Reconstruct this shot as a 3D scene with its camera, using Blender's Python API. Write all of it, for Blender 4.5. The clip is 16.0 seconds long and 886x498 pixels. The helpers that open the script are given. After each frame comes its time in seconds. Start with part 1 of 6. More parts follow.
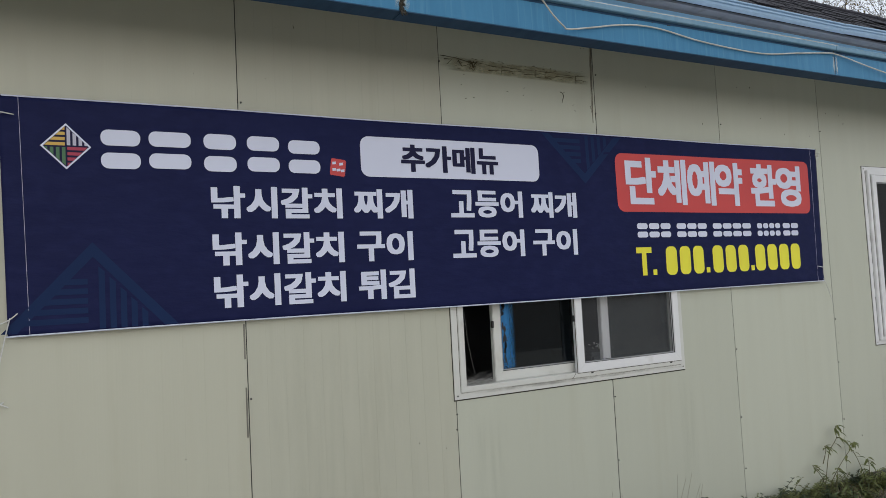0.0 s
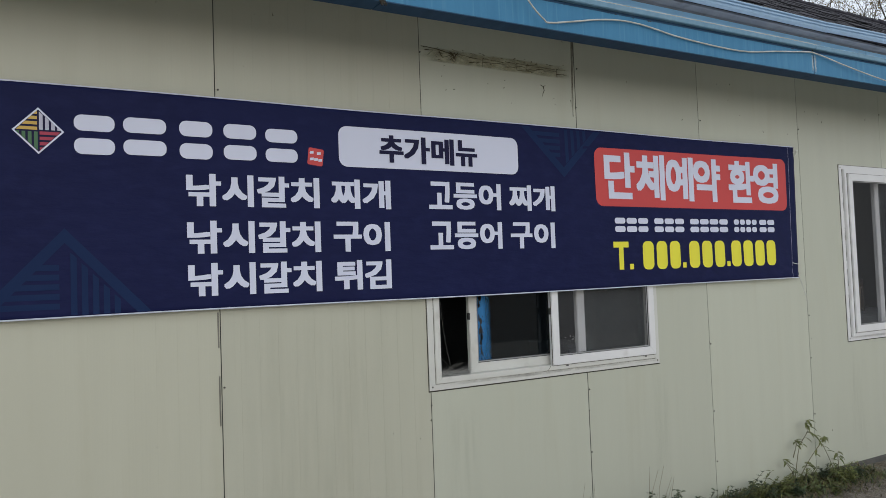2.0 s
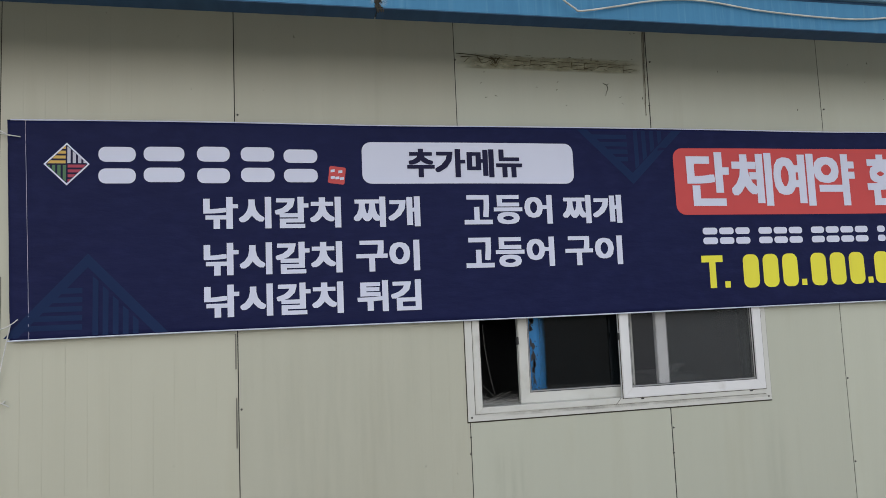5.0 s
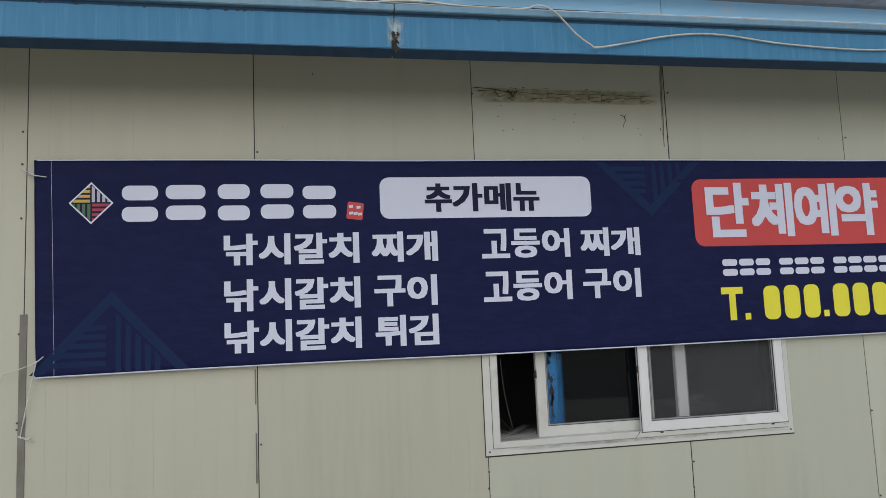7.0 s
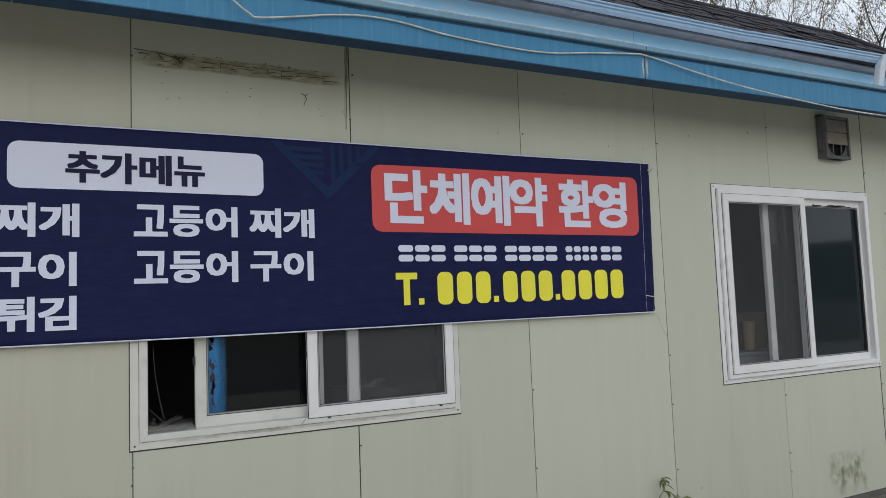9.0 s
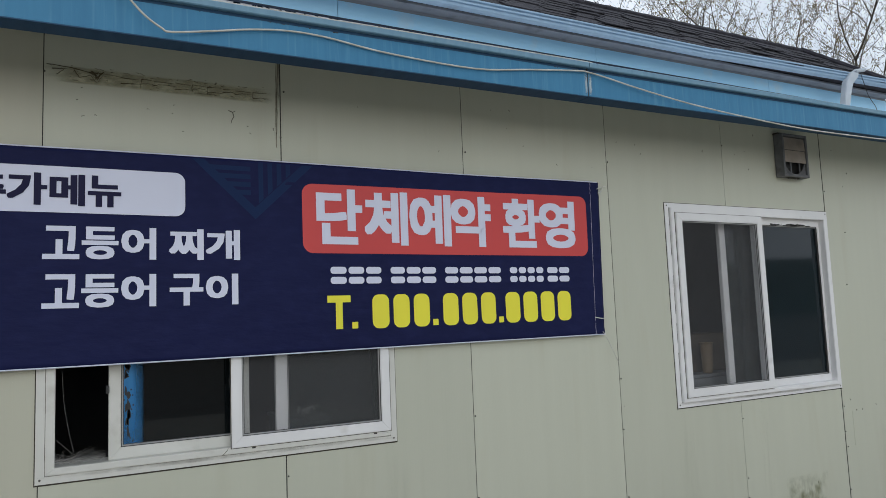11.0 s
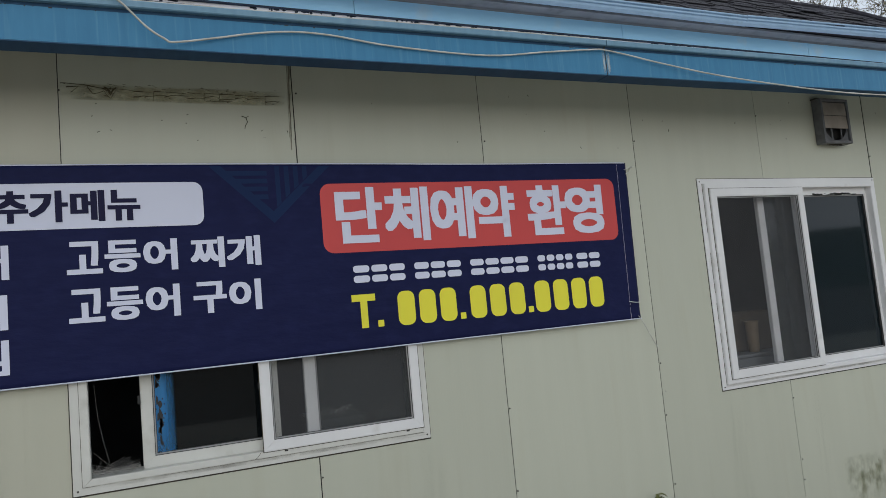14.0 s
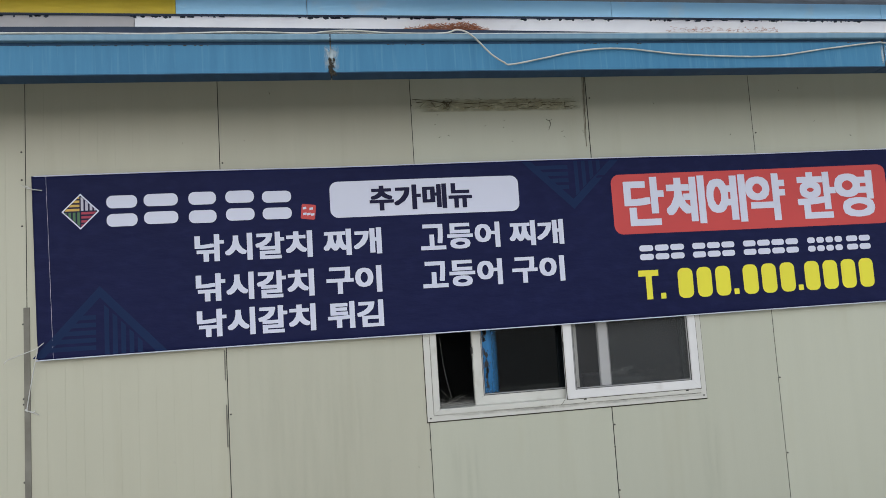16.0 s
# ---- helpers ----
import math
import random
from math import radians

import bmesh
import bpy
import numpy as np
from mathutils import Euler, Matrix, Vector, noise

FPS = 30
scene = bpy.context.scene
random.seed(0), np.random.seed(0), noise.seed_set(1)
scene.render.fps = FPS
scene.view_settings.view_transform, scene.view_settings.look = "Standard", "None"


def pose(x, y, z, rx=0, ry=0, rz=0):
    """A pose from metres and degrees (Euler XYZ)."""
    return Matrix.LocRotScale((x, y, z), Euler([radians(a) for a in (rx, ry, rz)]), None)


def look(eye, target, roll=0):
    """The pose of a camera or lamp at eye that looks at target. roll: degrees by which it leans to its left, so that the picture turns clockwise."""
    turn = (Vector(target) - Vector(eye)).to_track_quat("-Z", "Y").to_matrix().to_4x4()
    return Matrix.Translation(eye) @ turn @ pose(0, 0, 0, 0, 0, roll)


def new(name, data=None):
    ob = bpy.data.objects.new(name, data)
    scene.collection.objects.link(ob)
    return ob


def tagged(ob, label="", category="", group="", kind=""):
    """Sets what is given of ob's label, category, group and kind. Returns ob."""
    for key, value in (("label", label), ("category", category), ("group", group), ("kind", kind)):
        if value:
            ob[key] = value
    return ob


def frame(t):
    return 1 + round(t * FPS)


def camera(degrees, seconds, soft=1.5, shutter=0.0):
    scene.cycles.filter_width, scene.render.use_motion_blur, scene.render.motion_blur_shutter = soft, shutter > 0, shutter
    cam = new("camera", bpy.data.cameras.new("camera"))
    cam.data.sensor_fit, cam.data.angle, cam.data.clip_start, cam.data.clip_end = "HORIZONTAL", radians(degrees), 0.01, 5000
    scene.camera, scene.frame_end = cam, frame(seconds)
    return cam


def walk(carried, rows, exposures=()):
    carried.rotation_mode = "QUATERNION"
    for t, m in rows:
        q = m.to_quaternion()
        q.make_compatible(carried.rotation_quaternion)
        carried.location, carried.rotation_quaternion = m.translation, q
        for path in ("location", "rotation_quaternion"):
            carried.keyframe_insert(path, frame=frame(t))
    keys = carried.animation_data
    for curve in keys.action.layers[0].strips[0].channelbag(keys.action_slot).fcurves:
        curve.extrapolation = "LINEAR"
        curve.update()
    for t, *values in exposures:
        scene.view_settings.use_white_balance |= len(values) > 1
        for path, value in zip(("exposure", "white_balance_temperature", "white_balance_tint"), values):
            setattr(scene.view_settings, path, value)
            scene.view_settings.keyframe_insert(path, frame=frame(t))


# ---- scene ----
cam = camera(62.5, 16.0, soft=0.4)
PATH = [
    (0, (-0.023, -0.025, 1.528), (0.943, 1.722, 1.641), -3.0),
    (0.5, (-0.031, -0.027, 1.528), (0.922, 1.727, 1.653), -2.5),
    (1, (-0.029, -0.03, 1.527), (0.93, 1.72, 1.655), -2.1),
    (1.5, (-0.023, -0.028, 1.522), (0.961, 1.709, 1.641), -2.0),
    (2, (0.009, -0.049, 1.537), (1.01, 1.68, 1.619), -2.1),
    (2.5, (0.11, -0.096, 1.509), (1.098, 1.643, 1.536), -2.9),
    (3, (0.333, -0.033, 1.475), (1.216, 1.761, 1.446), -2.9),
    (3.5, (0.582, 0.031, 1.448), (1.304, 1.896, 1.431), -3.0),
    (4, (0.74, -0.026, 1.473), (1.313, 1.889, 1.541), -2.7),
    (4.5, (0.813, -0.143, 1.455), (1.291, 1.793, 1.608), -2.5),
    (5, (0.894, -0.132, 1.456), (1.348, 1.806, 1.647), -2.4),
    (5.2, (0.914, -0.123, 1.46), (1.371, 1.814, 1.66), -2.2),
    (7.3, (0.909, -0.177, 1.581), (1.304, 1.772, 1.795), -2.4),
    (7.5, (0.942, -0.189, 1.575), (1.406, 1.745, 1.782), -2.4),
    (7.7, (0.979, -0.209, 1.567), (1.557, 1.695, 1.768), -2.2),
    (8, (1.121, -0.229, 1.561), (1.854, 1.622, 1.747), -2.4),
    (8.5, (1.362, -0.221, 1.527), (2.234, 1.57, 1.704), -2.6),
    (9, (1.477, -0.232, 1.539), (2.408, 1.531, 1.696), -2.2),
    (9.5, (1.597, -0.249, 1.528), (2.544, 1.504, 1.698), -2.1),
    (10, (1.662, -0.26, 1.548), (2.616, 1.488, 1.732), -1.9),
    (12.5, (1.918, -0.25, 1.576), (2.858, 1.504, 1.778), -3.4),
    (13, (1.937, -0.24, 1.578), (2.867, 1.519, 1.778), -3.8),
    (13.5, (1.94, -0.239, 1.592), (2.85, 1.532, 1.776), -4.2),
    (14, (1.912, -0.27, 1.578), (2.747, 1.539, 1.759), -5.3),
    (14.5, (1.726, -0.379, 1.572), (2.392, 1.5, 1.737), -5.7),
    (15, (1.487, -0.518, 1.562), (1.968, 1.415, 1.732), -5.6),
    (15.5, (1.321, -0.568, 1.537), (1.716, 1.385, 1.717), -4.4),
    (16, (1.218, -0.714, 1.532), (1.556, 1.248, 1.715), -3.6),
]
walk(cam, [(t, look(eye, target, roll)) for t, eye, target, roll in PATH], exposures=[(0.0, -0.21, 6400, 9.5), (2.5, -0.20, 6400, 9), (3.0, -0.25, 6380, 9.5), (3.6, -0.05, 6330, 10), (4.2, -0.02, 6280, 10), (5.0, -0.08, 6330, 10.5), (7.5, -0.18, 6450, 9.5), (9.0, -0.22, 6370, 9), (9.5, -0.31, 6310, 8.3), (10.0, -0.30, 6290, 8.3), (12.5, -0.24, 6230, 7.5), (13.4, -0.26, 6230, 7.5), (14.0, -0.36, 6300, 8), (14.5, -0.35, 6360, 9), (15.0, 0.01, 6340, 8.8), (15.6, 0.0, 6340, 8.8), (16.0, 0.02, 6350, 9)])

# ---- sky and sun: bright thin overcast ----
SUN_HIGH, SUN_ROUND = 15.0, 195.0
world = bpy.data.worlds.new("sky")
scene.world = world
world.use_nodes = True
wn, wl = world.node_tree.nodes, world.node_tree.links
wn.clear()
w_out = wn.new("ShaderNodeOutputWorld")
w_bg = wn.new("ShaderNodeBackground")
w_sky = wn.new("ShaderNodeTexSky")
w_sky.sky_type = "NISHITA"
w_sky.sun_disc = False
w_sky.sun_elevation, w_sky.sun_rotation = radians(SUN_HIGH), radians(SUN_ROUND)
w_sky.dust_density = 3.0
w_co = wn.new("ShaderNodeTexCoord")
w_map = wn.new("ShaderNodeMapping")
w_map.inputs["Scale"].default_value = (1.0, 1.0, 2.2)
w_noise = wn.new("ShaderNodeTexNoise")
w_noise.inputs["Scale"].default_value, w_noise.inputs["Detail"].default_value = 3.2, 7.0
w_ramp = wn.new("ShaderNodeMapRange")
w_ramp.inputs["From Min"].default_value, w_ramp.inputs["From Max"].default_value = 0.32, 0.6
w_ramp.inputs["To Min"].default_value, w_ramp.inputs["To Max"].default_value = 0.6, 1.0
w_mix = wn.new("ShaderNodeMix")
w_mix.data_type = "RGBA"
w_mix.inputs["B"].default_value = (11.3, 11.9, 12.9, 1)
wl.new(w_co.outputs["Generated"], w_map.inputs["Vector"])
wl.new(w_map.outputs["Vector"], w_noise.inputs["Vector"])
wl.new(w_noise.outputs["Fac"], w_ramp.inputs["Value"])
wl.new(w_ramp.outputs["Result"], w_mix.inputs["Factor"])
wl.new(w_sky.outputs["Color"], w_mix.inputs["A"])
wl.new(w_mix.outputs["Result"], w_bg.inputs["Color"])
w_bg.inputs["Strength"].default_value = 0.1
wl.new(w_bg.outputs["Background"], w_out.inputs["Surface"])

sun = new("sun", bpy.data.lights.new("sun", "SUN"))
sun.data.energy, sun.data.angle, sun.data.color = 0.6, radians(56), (0.98, 1.0, 0.99)
sun.matrix_world = look((0, 0, 30), (-30 * math.sin(radians(SUN_ROUND)) / math.tan(radians(SUN_HIGH)), -30 * math.cos(radians(SUN_ROUND)) / math.tan(radians(SUN_HIGH)), 0))


# ---- materials ----
def material(name, a, b=None, rough=0.6, metal=0.0, scale=4.0, stretch=(1, 1, 1), dirt=None, dirt_scale=1.0, dirt_range=(0.55, 0.75), dirt_stretch=(1, 1, 1),
             bump=0.0, bump_scale=60.0, bump_stretch=(1, 1, 1), specular=0.5, vary=0.0):
    """Two tones in noise at one scale, dirt at another, and fine relief; vary shifts the brightness from object to object."""
    m = bpy.data.materials.new(name)
    m.use_nodes = True
    n, l = m.node_tree.nodes, m.node_tree.links
    p = n["Principled BSDF"]
    p.inputs["Roughness"].default_value, p.inputs["Metallic"].default_value = rough, metal
    p.inputs["Specular IOR Level"].default_value = specular
    co = n.new("ShaderNodeTexCoord")

    def noise_at(s, st, detail=5.0):
        mp, t = n.new("ShaderNodeMapping"), n.new("ShaderNodeTexNoise")
        mp.inputs["Scale"].default_value = st
        t.inputs["Scale"].default_value, t.inputs["Detail"].default_value = s, detail
        l.new(co.outputs["Object"], mp.inputs["Vector"])
        l.new(mp.outputs["Vector"], t.inputs["Vector"])
        return t.outputs["Fac"]

    def blend(fac, x, y):
        k = n.new("ShaderNodeMix")
        k.data_type = "RGBA"
        l.new(fac, k.inputs["Factor"])
        for key, v in (("A", x), ("B", y)):
            if isinstance(v, tuple):
                k.inputs[key].default_value = (*v, 1)
            else:
                l.new(v, k.inputs[key])
        return k.outputs["Result"]

    def ranged(fac, lo, hi, to_lo=0.0, to_hi=1.0):
        r = n.new("ShaderNodeMapRange")
        for key, v in (("From Min", lo), ("From Max", hi), ("To Min", to_lo), ("To Max", to_hi)):
            r.inputs[key].default_value = v
        l.new(fac, r.inputs["Value"])
        return r.outputs["Result"]

    colour = blend(ranged(noise_at(scale, stretch), 0.3, 0.7), a, b or tuple(0.85 * v for v in a))
    if dirt:
        colour = blend(ranged(noise_at(dirt_scale, dirt_stretch, 8.0), *dirt_range, 0.0, 0.85), colour, dirt)
    if vary:
        info, hsv = n.new("ShaderNodeObjectInfo"), n.new("ShaderNodeHueSaturation")
        l.new(ranged(info.outputs["Random"], 0, 1, 1 - vary, 1 + vary), hsv.inputs["Value"])
        l.new(colour, hsv.inputs["Color"])
        colour = hsv.outputs["Color"]
    l.new(colour, p.inputs["Base Color"])
    if bump:
        bp = n.new("ShaderNodeBump")
        bp.inputs["Strength"].default_value, bp.inputs["Distance"].default_value = bump, 0.01
        l.new(noise_at(bump_scale, bump_stretch), bp.inputs["Height"])
        l.new(bp.outputs["Normal"], p.inputs["Normal"])
    return m


def film(name, colour, lo, hi, scale, stretch=(1, 1, 1), most=0.8, rough=0.8):
    """A thin broken coat, a stain or residue with gaps that let the surface below show."""
    m = bpy.data.materials.new(name)
    m.use_nodes = True
    n, l = m.node_tree.nodes, m.node_tree.links
    p = n["Principled BSDF"]
    p.inputs["Base Color"].default_value, p.inputs["Roughness"].default_value = (*colour, 1), rough
    co, mp, t, r = n.new("ShaderNodeTexCoord"), n.new("ShaderNodeMapping"), n.new("ShaderNodeTexNoise"), n.new("ShaderNodeMapRange")
    mp.inputs["Scale"].default_value = stretch
    t.inputs["Scale"].default_value, t.inputs["Detail"].default_value = scale, 8.0
    for key, v in (("From Min", lo), ("From Max", hi), ("To Min", 0.0), ("To Max", most)):
        r.inputs[key].default_value = v
    at = n.new("ShaderNodeAttribute")
    at.attribute_name = "edge"
    mul = n.new("ShaderNodeMath")
    mul.operation = "MULTIPLY"
    l.new(co.outputs["Object"], mp.inputs["Vector"])
    l.new(mp.outputs["Vector"], t.inputs["Vector"])
    l.new(t.outputs["Fac"], r.inputs["Value"])
    l.new(r.outputs["Result"], mul.inputs[0])
    l.new(at.outputs["Fac"], mul.inputs[1])
    l.new(mul.outputs["Value"], p.inputs["Alpha"])
    return m


def glazing(name, tint, rough=0.02, veil=None, veil_share=0.0, gloss=True):
    """Window glass: clear with Fresnel gloss; veil is a layer of grime or fly mesh."""
    m = bpy.data.materials.new(name)
    m.use_nodes = True
    n, l = m.node_tree.nodes, m.node_tree.links
    n.clear()
    out, tr, gl, fr, mx = (n.new("ShaderNode" + k) for k in ("OutputMaterial", "BsdfTransparent", "BsdfGlossy", "Fresnel", "MixShader"))
    tr.inputs["Color"].default_value = (*tint, 1)
    gl.inputs["Roughness"].default_value = rough
    fr.inputs["IOR"].default_value = 1.5
    mx.inputs[0].default_value = 0.0
    if gloss:
        l.new(fr.outputs["Fac"], mx.inputs[0])
    l.new(tr.outputs["BSDF"], mx.inputs[1])
    l.new(gl.outputs["BSDF"], mx.inputs[2])
    last = mx.outputs["Shader"]
    if veil:
        df, m2 = n.new("ShaderNodeBsdfDiffuse"), n.new("ShaderNodeMixShader")
        co, t, r = n.new("ShaderNodeTexCoord"), n.new("ShaderNodeTexNoise"), n.new("ShaderNodeMapRange")
        t.inputs["Scale"].default_value, t.inputs["Detail"].default_value = 5.0, 6.0
        r.inputs["To Min"].default_value, r.inputs["To Max"].default_value = veil_share * 0.75, veil_share * 1.25
        df.inputs["Color"].default_value = (*veil, 1)
        l.new(co.outputs["Object"], t.inputs["Vector"])
        l.new(t.outputs["Fac"], r.inputs["Value"])
        l.new(r.outputs["Result"], m2.inputs[0])
        l.new(last, m2.inputs[1])
        l.new(df.outputs["BSDF"], m2.inputs[2])
        last = m2.outputs["Shader"]
    l.new(last, out.inputs["Surface"])
    return m


IVORY = material("ivory_coated_steel", (0.488, 0.50, 0.412), (0.468, 0.480, 0.394), 0.42, scale=1.6, stretch=(6, 1, 0.5), dirt=(0.435, 0.43, 0.335), dirt_scale=2.2,
                 dirt_stretch=(3.5, 1, 0.35), dirt_range=(0.58, 0.85), bump=0.025, bump_scale=14, bump_stretch=(9, 1, 0.1), vary=0.035)
IVORY_WARM = material("old_ivory_coated_steel", (0.482, 0.478, 0.383), (0.462, 0.458, 0.365), 0.42, scale=1.6, stretch=(6, 1, 0.5), dirt=(0.43, 0.418, 0.32), dirt_scale=2.2,
                      dirt_stretch=(3.5, 1, 0.35), dirt_range=(0.58, 0.85), bump=0.025, bump_scale=14, bump_stretch=(9, 1, 0.1), vary=0.02)
IVORY_DULL = material("chalked_ivory_steel", (0.458, 0.456, 0.368), (0.438, 0.436, 0.35), 0.46, scale=1.6, stretch=(6, 1, 0.5), dirt=(0.40, 0.39, 0.305), dirt_scale=2.6,
                      dirt_stretch=(4.5, 1, 0.3), dirt_range=(0.55, 0.8), bump=0.025, bump_scale=14, bump_stretch=(9, 1, 0.1))
CORE = material("dark_joint", (0.03, 0.03, 0.027), rough=0.9)
GREY_TRIM = material("weathered_grey_trim", (0.215, 0.205, 0.175), (0.13, 0.122, 0.10), 0.6, scale=9)
SKY_BLUE = material("faded_blue_paint", (0.056, 0.212, 0.37), (0.044, 0.178, 0.325), 0.5, scale=3.0, stretch=(9, 1, 0.8), dirt=(0.10, 0.268, 0.41), dirt_scale=6.0,
                    dirt_stretch=(9, 1, 0.4), dirt_range=(0.55, 0.82), bump=0.08, bump_scale=20, specular=0.25)
# the gutter blue darkened to navy, for shade under the floor and lip
SHADE_NAVY = material("navy_painted_shade", (0.036, 0.088, 0.165), (0.027, 0.068, 0.132), 0.7, scale=5, stretch=(6, 1, 1), specular=0.2)
PALE_BLUE = material("light_blue_paint", (0.38, 0.69, 0.93), (0.34, 0.65, 0.90), 0.45, scale=2.0, dirt=(0.5, 0.66, 0.78), dirt_scale=5, dirt_range=(0.6, 0.85))
GREY_BLUE = material("blue_grey_gutter", (0.285, 0.415, 0.555), (0.24, 0.36, 0.49), 0.4, scale=3, stretch=(4, 1, 1), dirt=(0.12, 0.13, 0.14), dirt_scale=6, dirt_range=(0.63, 0.85))
OLD_WHITE = material("old_white_paint", (0.80, 0.81, 0.84), (0.74, 0.75, 0.79), 0.6, scale=6, dirt=(0.4, 0.38, 0.36), dirt_scale=3, dirt_range=(0.62, 0.9))
STAINED_GREY = material("stained_grey_sheet", (0.42, 0.41, 0.42), (0.36, 0.35, 0.36), 0.6, scale=5)
SOFFIT = material("grey_soffit", (0.27, 0.29, 0.32), (0.21, 0.23, 0.26), 0.7, scale=4, dirt=(0.14, 0.15, 0.17), dirt_scale=7)
FLASHING = material("dark_slate_flashing", (0.04, 0.056, 0.09), (0.028, 0.04, 0.066), 0.6, scale=4, stretch=(6, 1, 1), specular=0.12)
YELLOW_PAINT = material("mustard_paint", (0.62, 0.46, 0.03), (0.57, 0.42, 0.03), 0.5, scale=4)
SHINGLE = material("asphalt_shingle", (0.026, 0.025, 0.034), (0.012, 0.012, 0.017), 0.9, scale=30, dirt=(0.050, 0.047, 0.058), dirt_scale=7, dirt_range=(0.5, 0.8),
                   bump=0.5, bump_scale=180, vary=0.35)
PVC = material("white_pvc", (0.74, 0.74, 0.745), (0.68, 0.68, 0.685), 0.35, scale=5, dirt=(0.42, 0.40, 0.36), dirt_scale=6, dirt_range=(0.66, 0.9))
AGED_PVC = material("aged_ivory_pvc", (0.62, 0.62, 0.585), (0.55, 0.55, 0.51), 0.38, scale=5, dirt=(0.33, 0.31, 0.26), dirt_scale=7, dirt_range=(0.62, 0.88))
GREY_BEAD = material("grey_glazing_bead", (0.34, 0.34, 0.34), (0.27, 0.27, 0.27), 0.5, scale=20)
GASKET = material("black_gasket", (0.02, 0.02, 0.02), rough=0.6)
GLASS = glazing("dusty_window_glass", (0.55, 0.58, 0.58), veil=(0.13, 0.155, 0.155), veil_share=0.075)
GRIMY_GLASS = glazing("grimy_dark_glass", (0.20, 0.27, 0.32), veil=(0.075, 0.10, 0.115), veil_share=0.026)
DARK_GLASS = glazing("dark_tinted_glass", (0.12, 0.14, 0.15), rough=0.05, veil=(0.055, 0.09, 0.115), veil_share=0.15)
FLY_MESH = glazing("grey_fly_mesh", (0.97, 0.97, 0.97), veil=(0.15, 0.152, 0.16), veil_share=0.145, gloss=False)
NAVY = material("navy_banner_cloth", (0.0088, 0.0122, 0.057), (0.0076, 0.0104, 0.050), 0.6, specular=0.12, scale=2.5, dirt=(0.0114, 0.0150, 0.065), dirt_scale=11, dirt_stretch=(1, 1, 1.8), dirt_range=(0.46, 0.72),
                bump=0.7, bump_scale=5, bump_stretch=(1.3, 1, 3.6))
TEAL = material("dim_teal_print", (0.0090, 0.0235, 0.078), (0.0082, 0.0205, 0.070), 0.6, specular=0.12, scale=4)
PRINT_WHITE = material("white_print", (0.635, 0.66, 0.795), (0.605, 0.63, 0.765), 0.55, scale=3)
PRINT_RED = material("red_print", (0.56, 0.055, 0.052), (0.52, 0.05, 0.05), 0.55, scale=3)
PRINT_YELLOW = material("yellow_print", (0.80, 0.74, 0.04), (0.76, 0.70, 0.04), 0.55, scale=3)
PRINT_NAVY = material("navy_print", (0.016, 0.016, 0.05), (0.014, 0.014, 0.045), 0.6, specular=0.12, scale=3)
LOGO_YELLOW = material("amber_print", (0.62, 0.40, 0.08), rough=0.55)
LOGO_GREEN = material("green_print", (0.06, 0.16, 0.07), rough=0.55)
LOGO_RED = material("crimson_print", (0.38, 0.03, 0.07), rough=0.55)
LOGO_LILAC = material("pale_lilac_print", (0.5, 0.5, 0.6), rough=0.55)
TWINE = material("white_twine", (0.68, 0.68, 0.66), (0.5, 0.5, 0.48), 0.8, scale=60)
CABLE = material("dirty_white_cable", (0.62, 0.62, 0.58), (0.38, 0.37, 0.32), 0.55, scale=14)
DARK_CABLE = material("black_cable", (0.02, 0.02, 0.022), rough=0.5)
STEEL = material("dull_screw_steel", (0.10, 0.095, 0.085), (0.05, 0.045, 0.04), 0.6, scale=80)
FAN_GREY = material("grimy_grey_plastic", (0.15, 0.153, 0.162), (0.09, 0.093, 0.10), 0.6, scale=14, dirt=(0.04, 0.038, 0.035), dirt_scale=9)
FAN_SLAT = material("yellowed_slat_plastic", (0.31, 0.27, 0.23), (0.23, 0.20, 0.17), 0.6, scale=12, dirt=(0.13, 0.11, 0.09), dirt_scale=7, dirt_range=(0.5, 0.75))
RESIDUE = film("old_glue_residue", (0.40, 0.345, 0.17), 0.22, 0.55, 16, (1, 1, 2.5), 0.42)
GLUE_SHADE_BROWN = material("brown_glue_and_shade", (0.07, 0.06, 0.036), (0.04, 0.034, 0.02), 0.8, scale=40)
BLUE_COAT = film("blue_window_film", (0.02, 0.19, 0.46), 0.0, 0.2, 20, (1, 1, 1), 0.97, 0.5)
BOX_CARD = material("dim_cardboard", (0.11, 0.085, 0.06), (0.085, 0.065, 0.045), 0.85, scale=6)
CABINET = material("dull_grey_laminate", (0.2, 0.21, 0.22), (0.15, 0.16, 0.17), 0.6, scale=4)
PETAL = material("dry_white_petals", (0.85, 0.85, 0.83), (0.75, 0.75, 0.72), 0.9, scale=30)
GLUE_SHADE_DARK = material("dark_glue_and_shade", (0.03, 0.026, 0.018), (0.05, 0.043, 0.03), 0.8, scale=40)
MOSS = film("green_algae_stain", (0.17, 0.175, 0.07), 0.38, 0.72, 17, (1.2, 1, 0.8), 0.58)
DRIP = film("faint_rain_streak", (0.25, 0.235, 0.16), 0.35, 0.8, 7, (5, 1, 0.35), 0.08)
CONCRETE = material("grey_concrete", (0.12, 0.115, 0.105), (0.07, 0.067, 0.062), 0.9, scale=6, dirt=(0.1, 0.095, 0.08), dirt_scale=3, bump=0.4, bump_scale=40)
EARTH = material("packed_earth_and_grit", (0.20, 0.175, 0.14), (0.058, 0.045, 0.033), 0.95, scale=20.0, dirt=(0.32, 0.295, 0.255), dirt_scale=120, dirt_range=(0.5, 0.72), bump=0.9, bump_scale=55)
